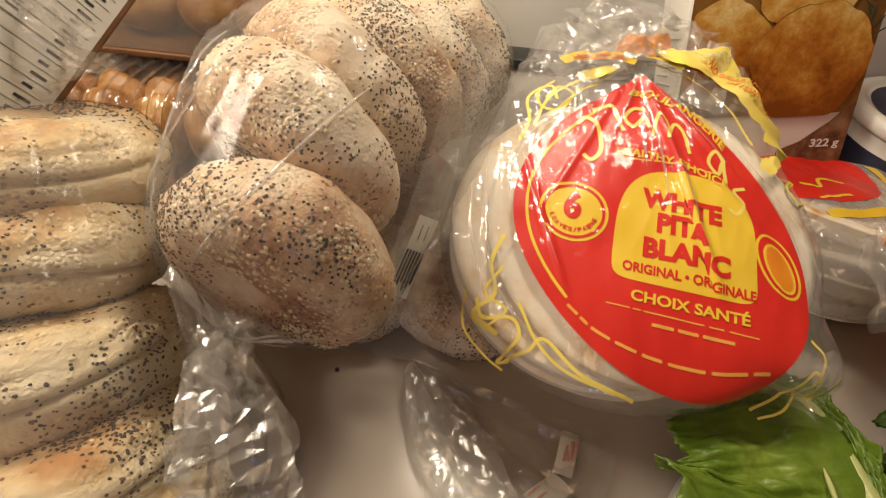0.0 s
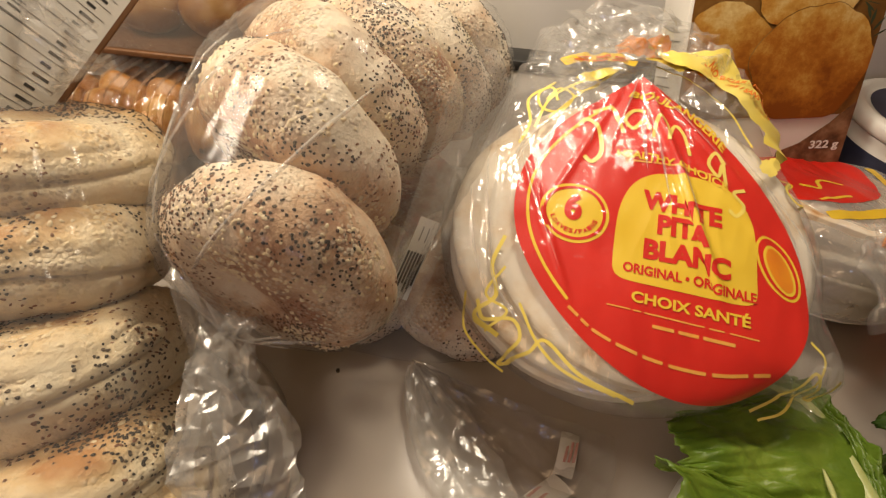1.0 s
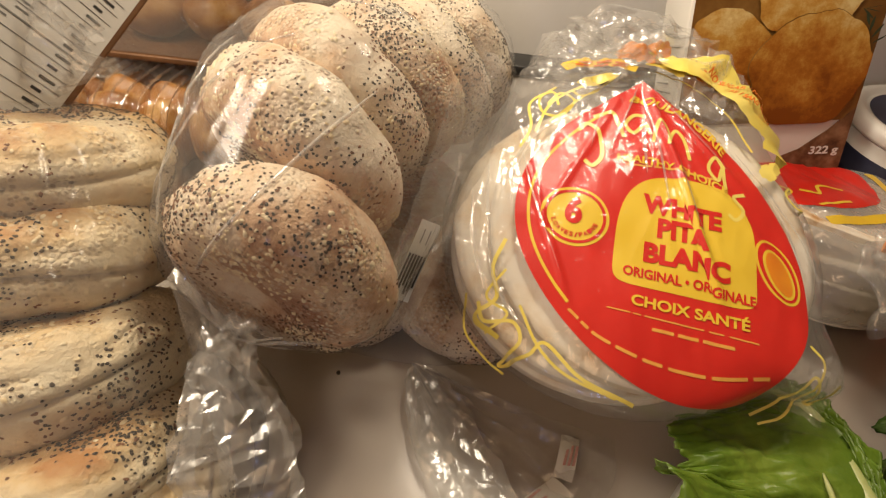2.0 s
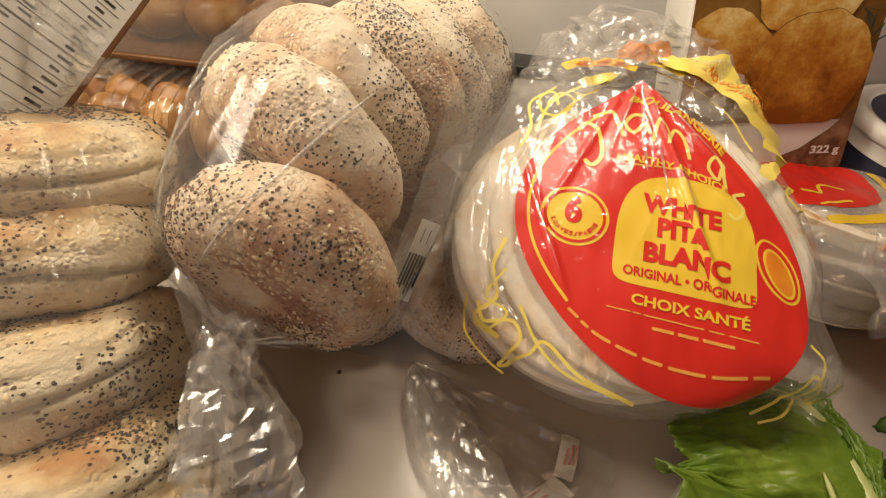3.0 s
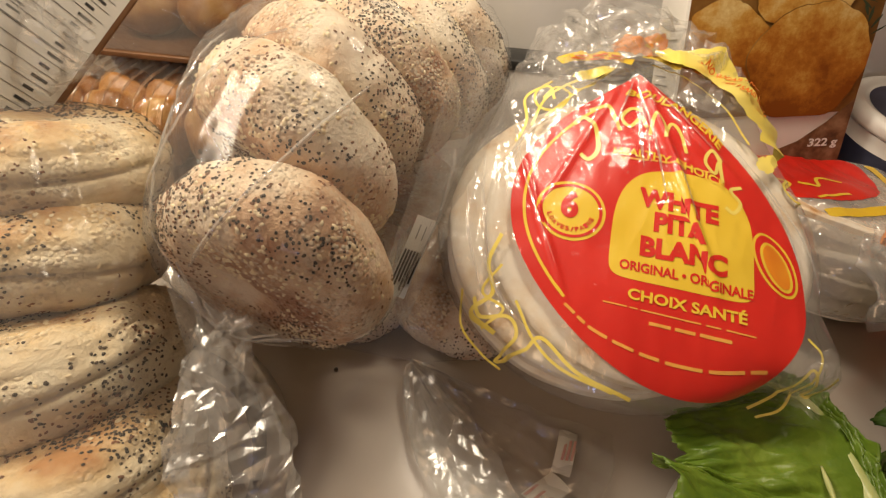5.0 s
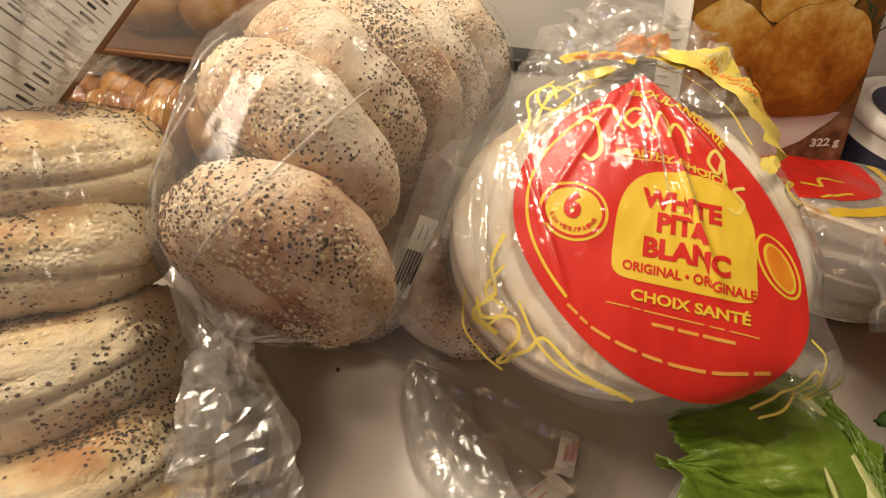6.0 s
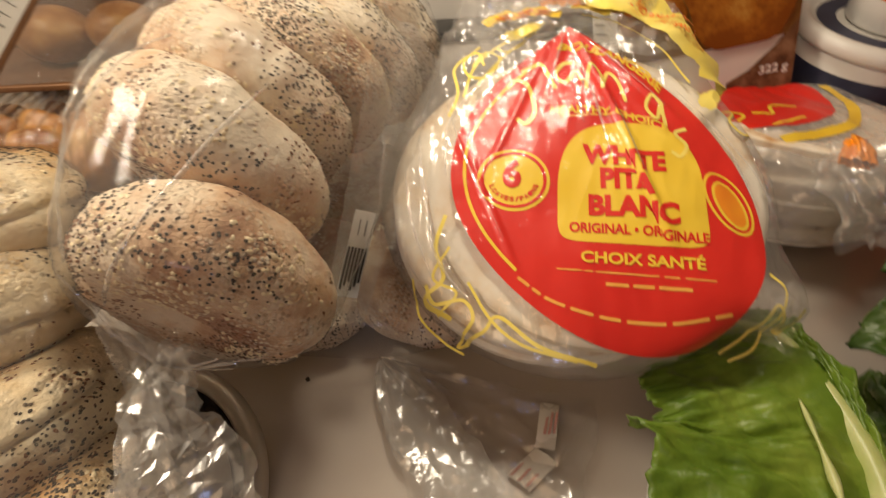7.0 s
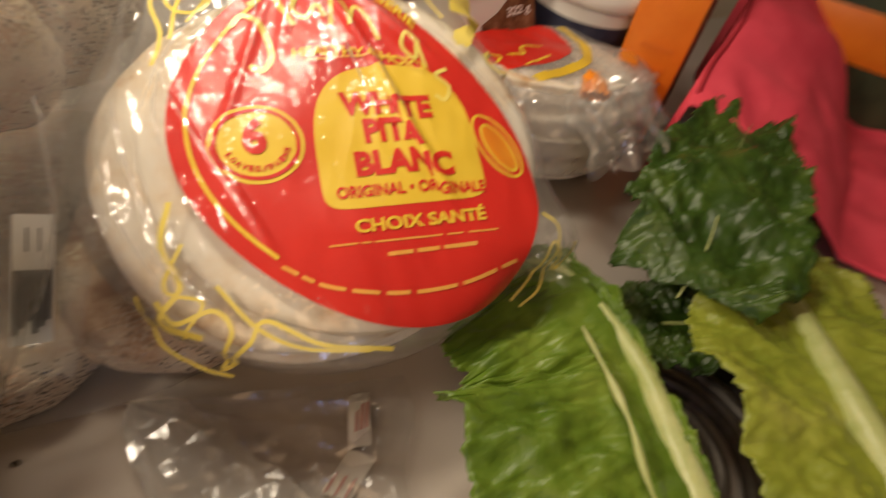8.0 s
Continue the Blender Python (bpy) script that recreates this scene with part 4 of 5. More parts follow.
    for cu, cv, ru, rv, seed, tilt, ink in ((-24, 162, 20, 12, 1.0, 0.2, ORANGE), (-6, 150, 18, 12, 2.0, -0.5, PALEYELLOW), (-14, 166, 14, 7, 3.0, 0.6, ORANGE), (8, 146, 15, 7, 4.0, -0.4, ORANGE), (22, 152, 10, 6, 5.0, -0.6, YELLOW), (-56, 118, 16, 4, 6.0, 0.5, PALEYELLOW), (36, 140, 7, 5, 8.0, -0.8, ORANGE), (60, 66, 9, 6, 9.0, 0.9, PALEYELLOW)):
        part("printed_patch", pack.patch(cu, cv, ru, rv, 5.0, seed, tilt), ink, film, "crumpled yellow and orange printed film")
    for k in range(3):
        part("print_bar", pack.ribbon([(-72 + 13 * k, 134 + 2.0 * k), (-62 + 13 * k, 136.5 + 1.6 * k)], 2.2, 7.2, 4), INK, film)
        part("print_bar", pack.ribbon([(-74 + 13 * k, 129.5 + 2.2 * k), (-64 + 13 * k, 132.0 + 1.8 * k)], 2.2, 7.2, 4), INK, film)
    part("lettering", pack.turned_words("NO SUGAR / NO FAT", 22, 150, 64, 118, 4.4, 10.4), INK, film)
    part("lettering", pack.turned_words("SANS SUCRE / SANS GRAS", 16, 144, 62, 108, 4.4, 10.4), INK, film)
    part("bag_corner", creased(pack.patch(90, -64, 13, 17, 0.0, 21.0, 0.3, 6.0, 18, 6), 0.0022, 9.0), FILMPITA, b, "clear pinched corner of the bag", False)
    # loose film past the loaves, in a second crumpled layer
    for k, (cu, cv, ru, rv, lift, tilt) in enumerate(((-20, 178, 64, 40, 5.0, 0.1), (-72, 136, 30, 46, 3.5, 0.5), (34, 140, 26, 44, 4.0, -0.4), (-44, 150, 40, 22, 8.0, 0.5))):
        part("neck_frill", creased(pack.patch(cu, cv, ru, rv, lift, 7.7 + k, tilt, 9.0, 26, 9), 0.0028, 1.0 + k), FILMTAIL, b, "crumpled clear plastic neck", False)
    # pinched folds, whitened to paint the bright streaks on film and label
    for pts, w in (([(-27, 124), (-32, 100), (-40, 66)], 1.5), ([(-30, 128), (-58, 112), (-80, 92)], 1.8), ([(-25, 122), (-18, 90), (-12, 52)], 1.4), ([(-103, 62), (-88, 20), (-62, -34)], 1.0), ([(-20, 122), (8, 92), (34, 62)], 1.2), ([(-118, 36), (-112, 0), (-100, -40)], 2.4),
                   ([(-124, 10), (-116, -24), (-100, -60)], 2.0), ([(-108, -20), (-98, -48), (-78, -72)], 1.8), ([(-92, 60), (-100, 30), (-98, 6)], 1.6), ([(70, 40), (84, 14), (92, -16)], 1.8), ([(40, 78), (62, 50), (80, 22)], 1.6), ([(-34, 132), (-66, 128), (-92, 100)], 1.6),
                   ([(-24, 116), (-10, 70), (0, 26)], 2.0), ([(-22, 100), (-20, 74), (-16, 48)], 2.6), ([(2, 66), (10, 40), (20, 10)], 1.6), ([(-46, 104), (-52, 80), (-54, 60)], 1.6), ([(-76, 84), (-94, 58), (-106, 24)], 2.2), ([(56, 58), (70, 30), (78, 0)], 1.8)):
        part("fold", pack.ribbon(pts, lambda i, w=w: w * math.sin(math.pi * (0.05 + 0.9 * i)), 1.3), FOLDGLINT, film)
    return b


def back_pack():
    m = pose(0.388, 0.398, 0.106, -3, 3, 20)
    pack = Pack(m, 0, 0, 114, 110, 49, -0.5, 22, power=3.0, wave=5.0, seed=4.0)
    for i in range(5):
        pita_bread(m @ pose(0.007 * math.sin(3 * i), 0.007 * math.cos(2 * i), -0.016 - 0.0165 * i, 3 * math.sin(5 * i), 3 * math.cos(4 * i), 50 * i), 0.094 + 0.005 * math.sin(7 * i), i + 20.5, "pitas in the back pack", 0.0088)
    b = thing("pita_pack", "clear bag of pita with red label, lying flat on the stove", "pita pack")
    film = part("film", pack.film(), FILMBACK, b)
    lab = part("label", grid_bm(80, 20, lambda i, j: pack.at(-25 + j * 68 * math.cos(2 * math.pi * i), 28 + j * 62 * math.sin(2 * math.pi * i), 0.4), wrap_u=True), RED, b, "glossy red printed label")
    for pts in ([(-80, 0), (-72, 16), (-62, 4), (-74, -2)], [(-52, 4), (-44, -8), (-34, 2), (-20, -10)], [(-60, -22), (-46, -24), (-30, -26)]):
        part("brand_stroke", pack.ribbon(pts, 3.0, 0.8), YELLOW, lab)
    part("printed_band", pack.ribbon([(-70, -40), (-40, -46), (0, -46), (40, -20), (60, 20)], 9, 0.6), YELLOW, film)
    part("printed_band", pack.ribbon([(50, -66), (64, -58), (76, -62)], 18, 0.8), ORANGE, film)
    part("neck_frill", tail_bm([(0.372, 0.300, 0.118), (0.370, 0.292, 0.116), (0.372, 0.280, 0.106), (0.384, 0.262, 0.080)], 0.040, 0.6, 11.0, crumple=0.010), FILMTAIL, b, "gathered clear plastic neck")
    part("neck_tie", tail_bm([(0.366, 0.304, 0.122), (0.356, 0.292, 0.124), (0.350, 0.284, 0.118)], 0.008, 0.7, 12.0, crumple=0.006), ORANGE, b, "bunched orange printed plastic")


# ---------------------------------------------------------------- boxes and tubs behind
def biscuit_box():
    up, right = Vector((-0.140, 0.274, 0.951)).normalized(), Vector((0.985, 0.09, 0.119))
    right = (right - up * right.dot(up)).normalized()
    out = right.cross(up).normalized()
    m = frame_of((0.440, 0.450, 0.112), right, up, out)
    s = thing("biscuit_box", "cardboard biscuit mix box with photo of golden biscuits", "food box", m=m)
    W, E, low, high = 0.201, 0.029, -0.112, 0.16
    part("carton", box_bm(-W, low, -0.05, -E, high, 0, 0.0015), PAPER, s)
    part("photo_panel", box_bm(-W + 0.003, 0.040, 0.0003, -E - 0.001, high - 0.002, 0.0008), CARDPHOTO, s, "warm orange brown photo panel", False)
    corner = bmesh.new()
    low = [corner.verts.new(p) for p in ((-0.096, -0.03, 0.001), (-E - 0.001, -0.03, 0.001), (-E - 0.001, 0.052, 0.001), (-0.050, 0.032, 0.001), (-0.074, 0.014, 0.001), (-0.094, 0.006, 0.001))]
    corner.faces.new(low)
    bmesh.ops.extrude_face_region(corner, geom=corner.faces[:])
    for v in low:
        v.co.z = 0.0002
    bmesh.ops.recalc_face_normals(corner, faces=corner.faces[:])
    part("brown_corner", corner, WOODPRINT, s, "brown woodgrain printed corner", False)
    for k, (cx, cy, r) in enumerate(((-0.168, 0.100, 0.044), (-0.098, 0.152, 0.046), (-0.085, 0.084, 0.055))):
        for grow, lift, ink in ((1.012, 0.0, CARDPHOTO), (1.0, 0.0004, BISCUITPRINT)):
            def f(i, j, cx=cx, cy=cy, r=r * grow, lift=lift + 0.0008 * k):
                a = 2 * math.pi * i
                q = r * (1 + 0.14 * noise.noise(Vector((2 * math.cos(a), 2 * math.sin(a), cx * 50))) + 0.04 * noise.noise(Vector((7 * math.cos(a), 7 * math.sin(a), cx * 50)))) * j
                return Vector((min(-E - 0.003, max(-W + 0.005, cx + q * math.cos(a))), min(high - 0.003, max(0.038, cy + 0.90 * q * math.sin(a))), 0.0012 + lift))
            part("printed_biscuit", grid_bm(72, 8, f, wrap_u=True), ink, s, "printed golden biscuit")
    for k in range(7):
        a = 0.6 + 0.45 * k
        def frond(i, j, a=a, k=k):
            return Vector((-0.041 + 0.004 * math.cos(k) + 0.014 * i * math.cos(a) + 0.003 * (j - 0.5) * math.sin(math.pi * (0.1 + 0.85 * i)), 0.106 + 0.005 * k + 0.012 * i * math.sin(a), 0.0042 + 0.0001 * k))
        part("printed_herb", grid_bm(6, 3, frond), GREENDARK, s, "printed green herb", False)
    bm = letters_bm("322 g")
    part("lettering", warp(bm, lambda x, y: Vector((-0.064 + 0.028 * x, 0.006 + 0.010 * y, 0.0016))), PAPER, s, smooth=False)
    for i in range(7):
        part("print_bar", box_bm(-W - 0.0008, 0.06 + 0.008 * i, -0.042, -W - 0.0002, 0.0613 + 0.008 * i, -0.008 - 0.006 * (i % 3)), GREYINK, s, smooth=False)


WOODPRINT = noisy("printed_woodgrain", [(0.35, (0.06, 0.025, 0.012)), (0.5, (0.16, 0.075, 0.035)), (0.65, (0.28, 0.16, 0.09))], 60, 300, 0.1, 0.0005, 0.4)
CARDPHOTO = noisy("printed_photo", [(0.3, (0.10, 0.04, 0.008)), (0.5, (0.20, 0.09, 0.02)), (0.7, (0.34, 0.19, 0.05))], 16, 150, 0.03, 0.0005, 0.35)
def biscuit_print():
    m, nodes, links, b = mat("printed_biscuit", 0.35, 0.4)
    co = nodes.new("ShaderNodeTexCoord")
    xyz = nodes.new("ShaderNodeSeparateXYZ")
    links.new(co.outputs["Object"], xyz.inputs[0])
    tone = nodes.new("ShaderNodeMapRange")
    tone.inputs["From Min"].default_value, tone.inputs["From Max"].default_value = 0.03, 0.17
    tone.inputs["To Min"].default_value, tone.inputs["To Max"].default_value = -0.26, 0.20
    links.new(xyz.outputs["Y"], tone.inputs["Value"])
    crumbs = node(nodes, "ShaderNodeTexNoise", Scale=26.0, Detail=12.0, Roughness=0.72)
    links.new(co.outputs["Object"], crumbs.inputs["Vector"])
    add = nodes.new("ShaderNodeMath")
    links.new(crumbs.outputs[0], add.inputs[0])
    links.new(tone.outputs[0], add.inputs[1])
    links.new(ramp(nodes, links, add.outputs[0], [(0.30, (0.22, 0.06, 0.006)), (0.44, (0.40, 0.14, 0.016)), (0.57, (0.56, 0.30, 0.06)), (0.74, (0.76, 0.60, 0.27))]).outputs[0], b.inputs["Base Color"])
    return m


BISCUITPRINT = biscuit_print()


def nutrition_box():
    a, b = Vector((-0.195, 0.272, 0.172)), Vector((-0.178, 0.345, 0.213))
    along = (b - a).normalized()
    eye_dir = Vector((0.80, -0.60, 0.20)).normalized()
    side = along.cross(eye_dir).normalized()
    out = side.cross(along).normalized()
    m = frame_of(a, -side, along, out) if (-side).cross(along).dot(out) > 0 else frame_of(a, side, along, out)
    s = thing("nutrition_box", "white food carton with printed nutrition table, leaning", "food box", m=m)
    part("carton", box_bm(-0.20, -0.10, -0.05, 0, 0.16, 0, 0.002), CARD, s, "brown carton edge")
    part("white_panel", box_bm(-0.198, -0.098, 0.0004, -0.004, 0.158, 0.0010), NEWSPRINT, s, smooth=False)
    rng = random.Random(4)
    for i in range(30):
        y = -0.09 + 0.0078 * i
        part("rule", box_bm(-0.085, y, 0.0011, -0.008, y + (0.0003 if i % 7 else 0.0010), 0.0014), GREYINK, s, smooth=False)
        for row in (0.0018, 0.0046):
            x = -0.084 + rng.uniform(0, 0.006)
            for w in range(rng.randint(3, 6)):
                e = x + rng.uniform(0.002, 0.008)
                if rng.random() < 0.8:
                    part("print_bar", box_bm(x, y + row, 0.0011, e, y + row + 0.0011, 0.0013), GREYINK, s, smooth=False)
                x = e + rng.uniform(0.001, 0.005)
        part("print_bar", box_bm(-0.020, y + 0.0030, 0.0011, -0.015 + 0.003 * (i % 2), y + 0.0048, 0.0013), BLACKINK, s, smooth=False)


def clamshell():
    s = thing("pastry_tray", "clear ribbed clamshell of pastries on a brown card tray", "pastry tray")
    part("tray", box_bm(-0.36, 0.345, 0.0, -0.10, 0.56, 0.046, 0.003), CARD, s, "brown card tray")
    part("tray_back", box_bm(-0.36, 0.535, 0.030, -0.10, 0.558, 0.26, 0.003), CARD, s, "brown card tray back")
    part("shelf", box_bm(-0.36, 0.430, 0.137, -0.10, 0.534, 0.142, 0.001), CARD, s, "brown card shelf")

    def lid(i, j):
        x = -0.345 + 0.225 * i
        a = math.pi * j
        rib = 0.005 * max(0.0, math.sin(2 * math.pi * 18 * i)) ** 2 * (1 if 0.02 < i < 0.98 else 0)
        y = 0.427 - (0.072 + rib) * math.copysign(abs(math.cos(a)) ** 0.55, math.cos(a))
        z = 0.047 + (0.084 + rib) * abs(math.sin(a)) ** 0.55
        return Vector((x, y, z))

    part("lid", grid_bm(220, 34, lid), LID, s, "clear ribbed plastic lid")
    part("rim", tube_bm(smooth_line([(-0.35, 0.350, 0.049), (-0.23, 0.349, 0.049), (-0.115, 0.350, 0.049)], 8), 0.004), LID, s)

    def dome(i, j):
        a = math.pi * j
        return Vector((-0.34 + 0.22 * i, 0.485 - 0.052 * math.copysign(abs(math.cos(a)) ** 0.5, math.cos(a)), 0.143 + 0.10 * abs(math.sin(a)) ** 0.5))

    part("upper_lid", grid_bm(40, 30, dome), SMOKY, s, "smoky clear plastic cover")
    for i in range(5):
        def roll(u, v, i=i):
            a = 2 * math.pi * v
            r = 0.033 * (math.sin(math.pi * min(max(u, 0.001), 0.999)) ** 0.45)
            p = Vector((-0.325 + 0.046 * i, 0.372 + 0.11 * u, 0.083))
            step = 1 + 0.10 * math.sin(26 * u + i) + 0.05 * math.sin(5 * a + 9 * u)
            return p + Vector((0.8 * r * math.cos(a), 0, 1.1 * r * math.sin(a))) * step
        ob = link_bm("pastry", grid_bm(46, 30, roll, wrap_v=True), GOLDPASTRY)
        tagged(ob, "glazed golden brown pastry under clear lid", "pastry", "pastries in the tray")
    for i, (x, y, z) in enumerate(((-0.205, 0.49, 0.165), (-0.150, 0.485, 0.165), (-0.27, 0.49, 0.165))):
        bm = bmesh.new()
        bmesh.ops.create_icosphere(bm, subdivisions=4, radius=0.030)
        for v in bm.verts:
            v.co = Vector((v.co.x * 1.1, v.co.y, v.co.z * 0.8)) * (1 + 0.08 * noise.noise(v.co * 40 + Vector((i, 0, 0))))
        ob = link_bm("bun", bm, GOLDPASTRY)
        ob.location = (x, y, z)
        tagged(ob, "small golden bun under smoky plastic cover", "bun", "buns on the tray")


def tubs():
    s = thing("plastic_tub", "white plastic tub with navy print and ridged lid", "tub", m=pose(0.511, 0.505, 0.002, 8, 0, 0))
    part("cup", lathe_bm([(0.0, 0.0), (0.060, 0.0), (0.063, 0.003), (0.071, 0.125), (0.069, 0.128), (0.0, 0.128)], 64), TUB, s)
    part("print_band", lathe_bm([(0.0672, 0.065), (0.0708, 0.112)], 64), NAVY, s, "navy printed band")
    part("lid", lathe_bm([(0.0, 0.139), (0.060, 0.139), (0.063, 0.140), (0.066, 0.143), (0.071, 0.144), (0.0765, 0.141), (0.0775, 0.132), (0.0745, 0.128), (0.071, 0.128)], 64), TUB, s, "white lid with raised rim")
    part("lid_print", lathe_bm([(0.041, 0.1396), (0.0585, 0.1396)], 64), NAVY, s, "dark printed ring")
    s = thing("plastic_tub", "smaller white tub standing on another tub", "tub", m=pose(0.515, 0.4858, 0.1412, 8, 0, 0))
    part("cup", lathe_bm([(0.0, 0.0), (0.036, 0.0), (0.039, 0.003), (0.043, 0.070), (0.0, 0.070)], 64), TUB, s)
    part("print_band", lathe_bm([(0.0412, 0.028), (0.0430, 0.060)], 64), ORANGECARD, s, "orange printed band")


def orange_box():
    s = thing("orange_box", "bright orange cardboard food box standing upright", "food box", m=pose(0.530, 0.350, 0.0, 0, 0, 30))
    part("carton", box_bm(0, 0, 0.0, 0.060, 0.062, 0.20, 0.0015), ORANGECARD, s)
    part("side_panel", box_bm(0.001, -0.0009, 0.002, 0.059, -0.0003, 0.198), CARD, s, "dark brown side panel", False)
    for i in range(3):
        part("print_bar", box_bm(-0.0009, 0.012, 0.06 + 0.02 * i, -0.0003, 0.045, 0.064 + 0.02 * i), INK, s, smooth=False)


def pink_bag():
    def f(i, j):
        x, y = 0.24 * i, 0.52 * j
        z = (0.055 + 0.095 * math.sin(math.pi * (0.12 + 0.72 * j))) * (1 - 0.85 * min(1.0, i / 0.75) ** 2.2)
        z *= min(1.0, 0.15 + i / 0.035)
        z += 0.012 * noise.noise(Vector((x * 14, y * 14, 3))) + 0.006 * fold((x, y, 0.0), 22, 2)
        return Vector((x + 0.012 * noise.noise(Vector((y * 12, 1, 2))), y, max(0.002, z)))

    ob = thing("cloth_bag", "bright pink cloth bag lying crumpled beside the lettuce", "cloth bag", m=pose(0.462, 0.290, 0.0, 0, 0, -60))
    sheet = part("cloth", grid_bm(64, 90, f), PINK, ob)
    sheet.modifiers.new("thick", "SOLIDIFY").thickness = 0.002
    part("hem", tube_bm([f(0.045, 0.02 + 0.96 * k / 40) + Vector((0, 0, 0.001)) for k in range(41)], 0.0022), PINKHEM, ob, "darker stitched hem")


def green_pack():
    s = thing("green_pack", "dark green food pack with small orange label", "food pack", m=pose(0.848, 0.335, 0, 0, 0, -70))
    part("pack", box_bm(-0.09, -0.05, 0, 0.09, 0.05, 0.24, 0.012, 3), GREENDARK, s)
    part("label", box_bm(-0.07, -0.0525, 0.085, 0.05, -0.0505, 0.140, 0.0004), ORANGECARD, s, "orange label")


# ---------------------------------------------------------------- lettuce
def leaf(name_label, line, wide, material, curl, seed, rib=0.006, cup=0.3, side=None, lump=0.0, lobe=0.0):
    """A romaine leaf: a rib along line, a ruffled blade to both sides of it."""
    pts = smooth_line(line, 52)
    n = len(pts)
    ob = thing("lettuce_leaf", name_label, "lettuce", "romaine leaves")

    def f(i, j):
        k = min(int(round(i * (n - 1))), n - 1)
        p = pts[k]
        d = (pts[min(k + 1, n - 1)] - pts[max(k - 1, 0)]).normalized()
        a = d.cross(Vector((0, 0, 1))).normalized()
        s = 2 * j - 1
        w = wide * (0.25 + 0.75 * math.sin(math.pi * min(1.0, 0.10 + 0.86 * (1 - i)) ** 0.8) ** 0.7)
        if side:
            w *= side[0] + lobe * math.exp(-(i / 0.16) ** 2) if s < 0 else side[1]
        edge = abs(s) ** 2.2
        if i < 0.25 and seed > 3:
            curl_here = curl * (0.4 + 2.4 * i)
        else:
            curl_here = curl
        ruffle = curl_here * edge * (math.sin(21 * i + 5 * seed + (2 if s > 0 else 0)) + 0.8 * noise.noise(Vector((i * 22, s * 3, seed))))
        frill = abs(s) ** 7
        ruffle += curl * frill * (0.9 * noise.noise(Vector((i * 48, s * 2, seed + 11))) + 0.5 * noise.noise(Vector((i * 110, s * 2, seed + 17))))
        branch = abs(math.sin(math.pi * (i * 11 + abs(s) * 1.7 + 0.3 * noise.noise(Vector((i * 6, s * 2, seed))))))
        vein = 0.0022 * min(1.0, 3 * abs(s)) * (1 - branch) ** 3 + 0.0014 * (1 - abs(math.sin(math.pi * (i * 23 - abs(s) * 3)))) ** 3 * min(1.0, 2 * abs(s))
        blister = 0.0048 * noise.noise(Vector((i * 14, s * 4.5, seed + 3))) + 0.0022 * noise.noise(Vector((i * 40, s * 12, seed)))
        blister *= 0.8 * min(1.0, 0.1 + 3 * abs(s))
        q = p + a * (s * w * (1 + 0.05 * math.sin(23 * i + seed) * edge + 0.10 * edge * noise.noise(Vector((i * 16, s, seed + 7))) + 0.05 * frill * noise.noise(Vector((i * 70, s, seed + 5))))) + Vector((0, 0, cup * wide * s * s + ruffle + vein + blister))
        if lump:
            q += Vector((0.5, 0.4, 1.0)) * (lump * (noise.noise(q * 26 + Vector((seed, 0, 0))) + 0.9 * (fold(q, 20, seed) - 0.75) + 0.5 * (fold(q, 48, seed) - 0.7)))
        q.z = max(q.z, 0.003)
        return q

    bm = grid_bm(n, 65, f)
    blade = part("blade", bm, material, ob)
    blade.modifiers.new("thick", "SOLIDIFY").thickness = 0.0008
    part("rib", tube_bm([p + Vector((0, 0, 0.0010 - 0.35 * rib * k / n)) for k, p in enumerate(pts)], lambda t: rib * (0.16 + 0.84 * t ** 0.6), 12), RIB, ob, "pale crisp midrib")
    return ob


def lettuce():
    front = leaf("fresh green romaine leaf with pale midrib, partly under pita pack", [(0.262, 0.222, 0.036), (0.272, 0.188, 0.055), (0.273, 0.128, 0.056), (0.259, 0.078, 0.054), (0.243, 0.020, 0.045)], 0.080, LEAF, 0.0035, 1.0, 0.0085, 0.06, (0.07, 1.40), lump=0.006, lobe=0.42)
    part("torn_edge", tube_bm(smooth_line([(0.252, 0.148, 0.062), (0.245, 0.128, 0.066), (0.241, 0.109, 0.065), (0.235, 0.092, 0.066), (0.227, 0.072, 0.063), (0.222, 0.052, 0.060)], 8), lambda t: 0.0005 + 0.0013 * math.sin(math.pi * t) ** 0.7 * (1 + 0.6 * math.sin(19 * t))), RIB, front, "pale torn edge beside the midrib")
    leaf("dark green curly romaine leaf crumpled over the others", [(0.520, 0.252, 0.090), (0.465, 0.226, 0.096), (0.405, 0.192, 0.094), (0.350, 0.156, 0.084), (0.318, 0.140, 0.066)], 0.056, LEAFDARK, 0.006, 4.0, 0.0006, 0.05, lump=0.013)
    leaf("pale inner romaine leaf with broad midrib", [(0.490, 0.195, 0.030), (0.430, 0.146, 0.050), (0.384, 0.092, 0.062), (0.350, 0.040, 0.066), (0.320, -0.020, 0.060)], 0.074, LEAFPALE, 0.005, 7.0, 0.011, 0.04, lump=0.005)
    leaf("dark romaine leaf tip lying low on the burner", [(0.290, 0.160, 0.016), (0.330, 0.142, 0.030), (0.375, 0.122, 0.030)], 0.032, LEAFDARK, 0.006, 9.0, 0.002, 0.1, lump=0.006)


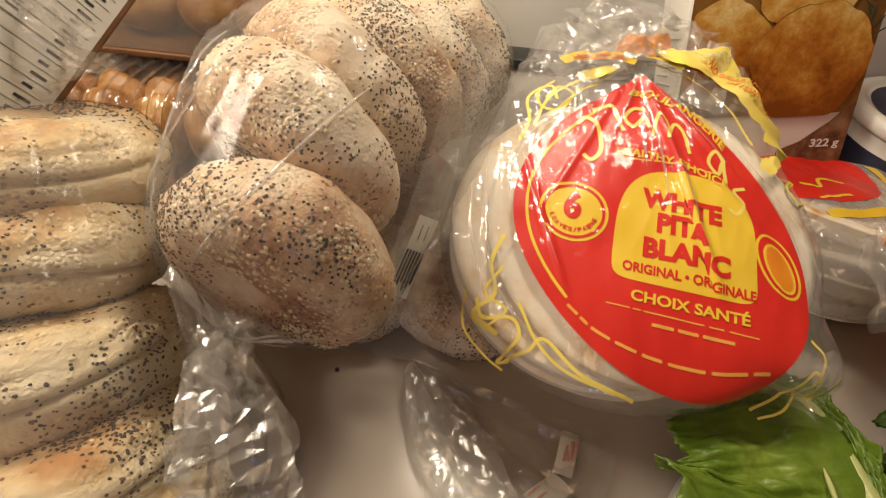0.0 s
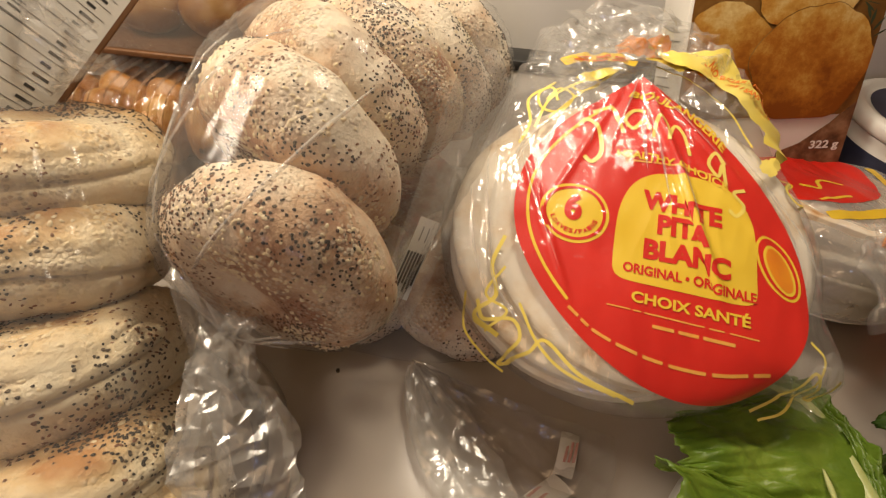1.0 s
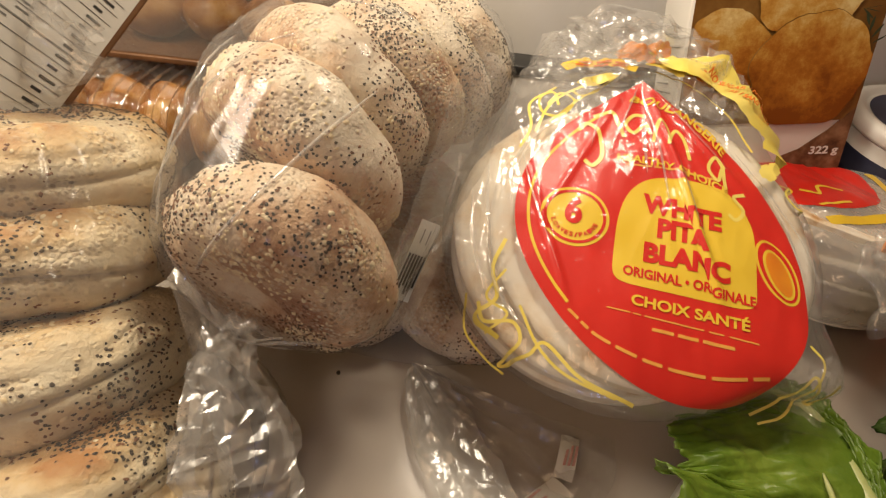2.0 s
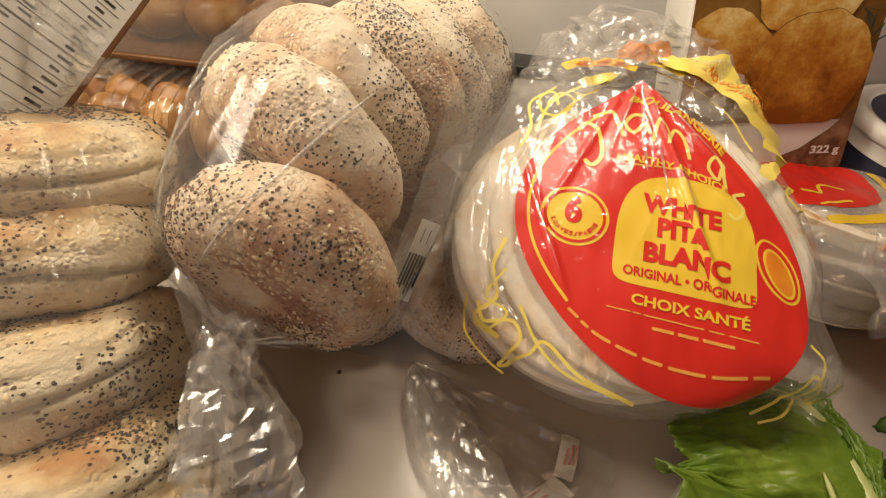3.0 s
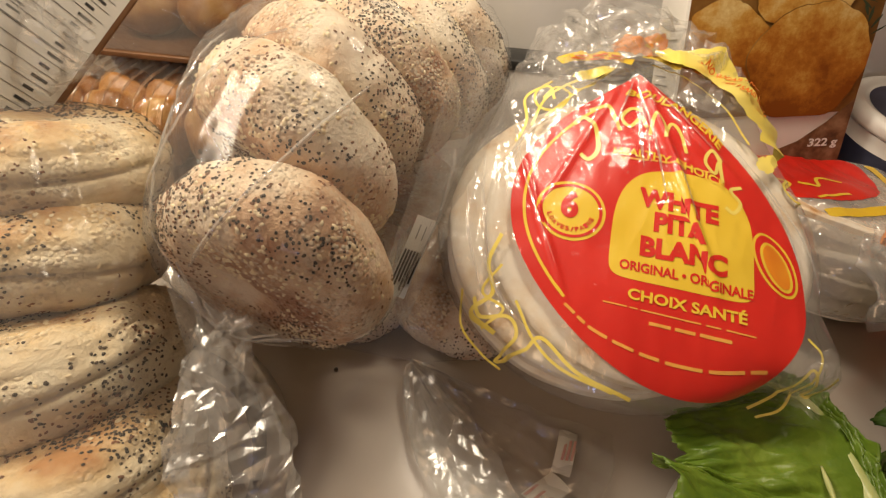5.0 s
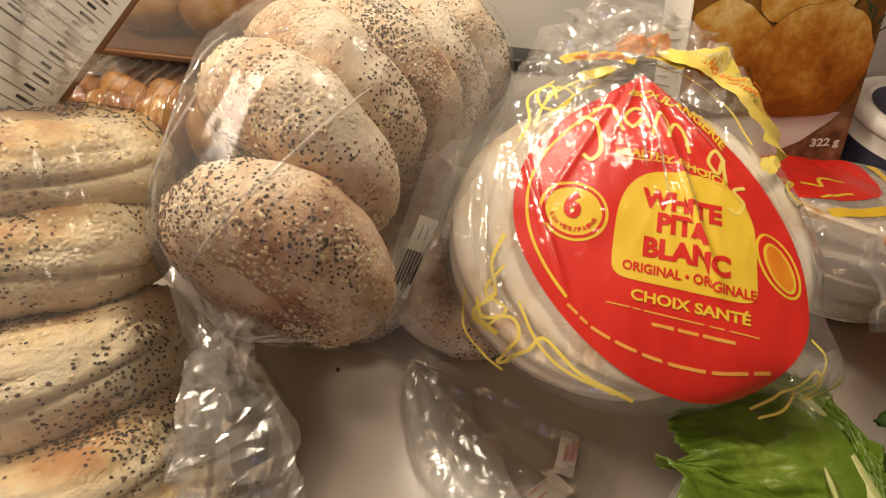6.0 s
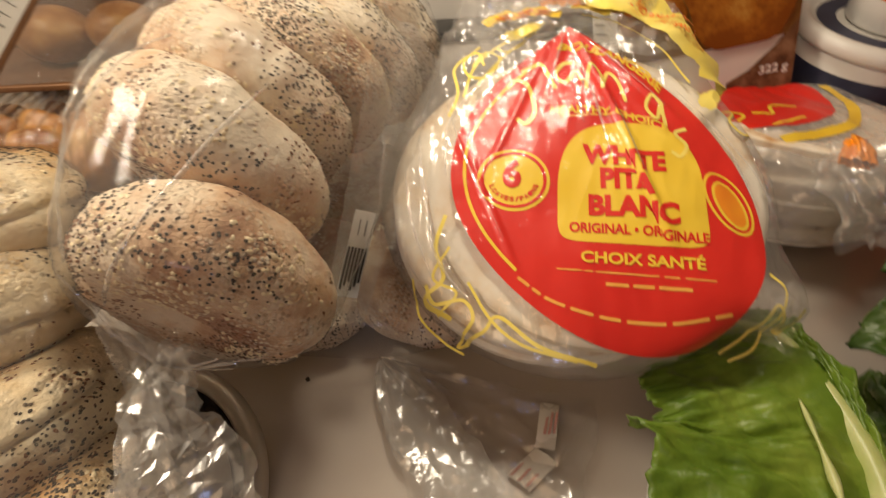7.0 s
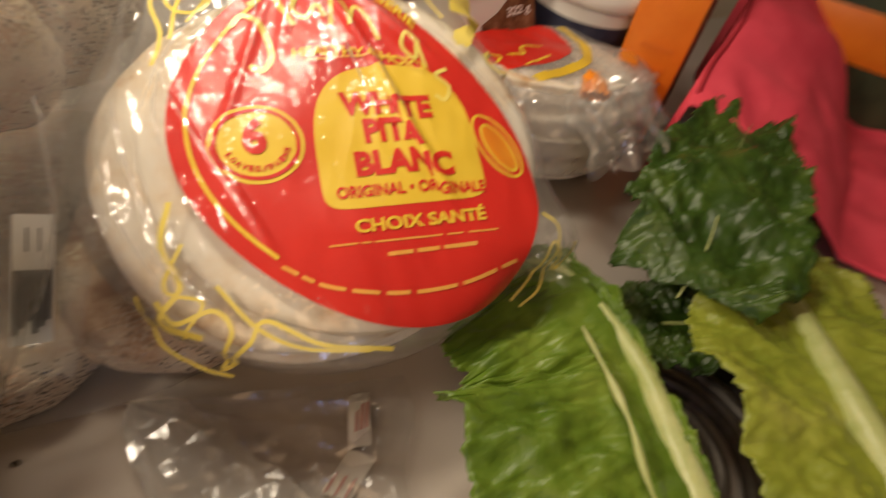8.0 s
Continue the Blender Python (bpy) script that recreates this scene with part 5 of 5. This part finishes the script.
def bread_tag():
    s = thing("price_tag", "white folded plastic tag with faded red print", "tag")
    part("strip", grid_bm(12, 5, lambda i, j: Vector((0.1265 - 0.010 * i + 0.0125 * j, 0.186 - 0.030 * i - 0.002 * j, 0.006 + 0.004 * math.sin(3 * i) + 0.001 * math.sin(5 * j)))), PAPER, s)
    part("strip", grid_bm(12, 5, lambda i, j: Vector((0.117 - 0.020 * i + 0.012 * j, 0.156 - 0.014 * i - 0.010 * j, 0.007 - 0.003 * i + 0.001 * math.sin(4 * j)))), PAPER, s)
    for k in range(3):
        part("print_bar", grid_bm(6, 3, lambda i, j, k=k: Vector((0.1285 - 0.006 * i + 0.0018 * j + 0.0030 * k, 0.177 - 0.015 * i, 0.0092 + 0.0026 * math.sin(2 * i)))), TAGINK, s, "faded red print")
        part("print_bar", grid_bm(6, 3, lambda i, j, k=k: Vector((0.106 - 0.008 * i + 0.0025 * j + 0.004 * k, 0.147 - 0.006 * i - 0.0035 * k, 0.0078 - 0.002 * i))), TAGINK, s, "faded red print")
    return s


def ingredient_sticker():
    """The printed white sticker on the side of the tall bag."""
    a, b = Vector((0.0215, 0.252, 0.126)), Vector((0.006, 0.221, 0.086))
    w = Vector((0.80, 0.10, -0.35)).normalized() * 0.013
    s = thing("ingredient_sticker", "white sticker with black print on bagel bag", "sticker")
    up = (b - a).cross(w).normalized()
    up *= 1 if up.z > 0 else -1
    lie = lambda i, j: a + (b - a) * i + w * (j - 0.5) + up * (0.003 + 0.0008 * math.sin(6 * i))
    part("paper", grid_bm(10, 5, lie), NEWSPRINT, s)
    for k in range(6):
        part("print_bar", grid_bm(6, 2, lambda i, j, k=k: lie(0.42 + (0.50 - 0.05 * (k % 3)) * i, 0.05 + 0.155 * k + 0.10 * j) + up * 0.0005), BLACKINK, s)
    for k in range(2):
        part("print_bar", grid_bm(4, 2, lambda i, j, k=k: lie(0.10 + 0.18 * i, 0.30 + 0.3 * k + 0.06 * j) + up * 0.0005), GREYINK, s)


kitchen()
stove()
bagel_bags()
front_pack()
back_pack()
biscuit_box()
nutrition_box()
clamshell()
tubs()
orange_box()
pink_bag()
green_pack()
lettuce()
bread_tag()
ingredient_sticker()
crumb = bmesh.new()
bmesh.ops.create_icosphere(crumb, subdivisions=2, radius=0.0016)
for cv in crumb.verts:
    cv.co *= 1 + 0.3 * noise.noise(cv.co * 900)
tagged(link_bm("crumb", crumb, POPPY), "dark crumb lying on the white cooktop", "crumb").location = (-0.036, 0.219, 0.0012)
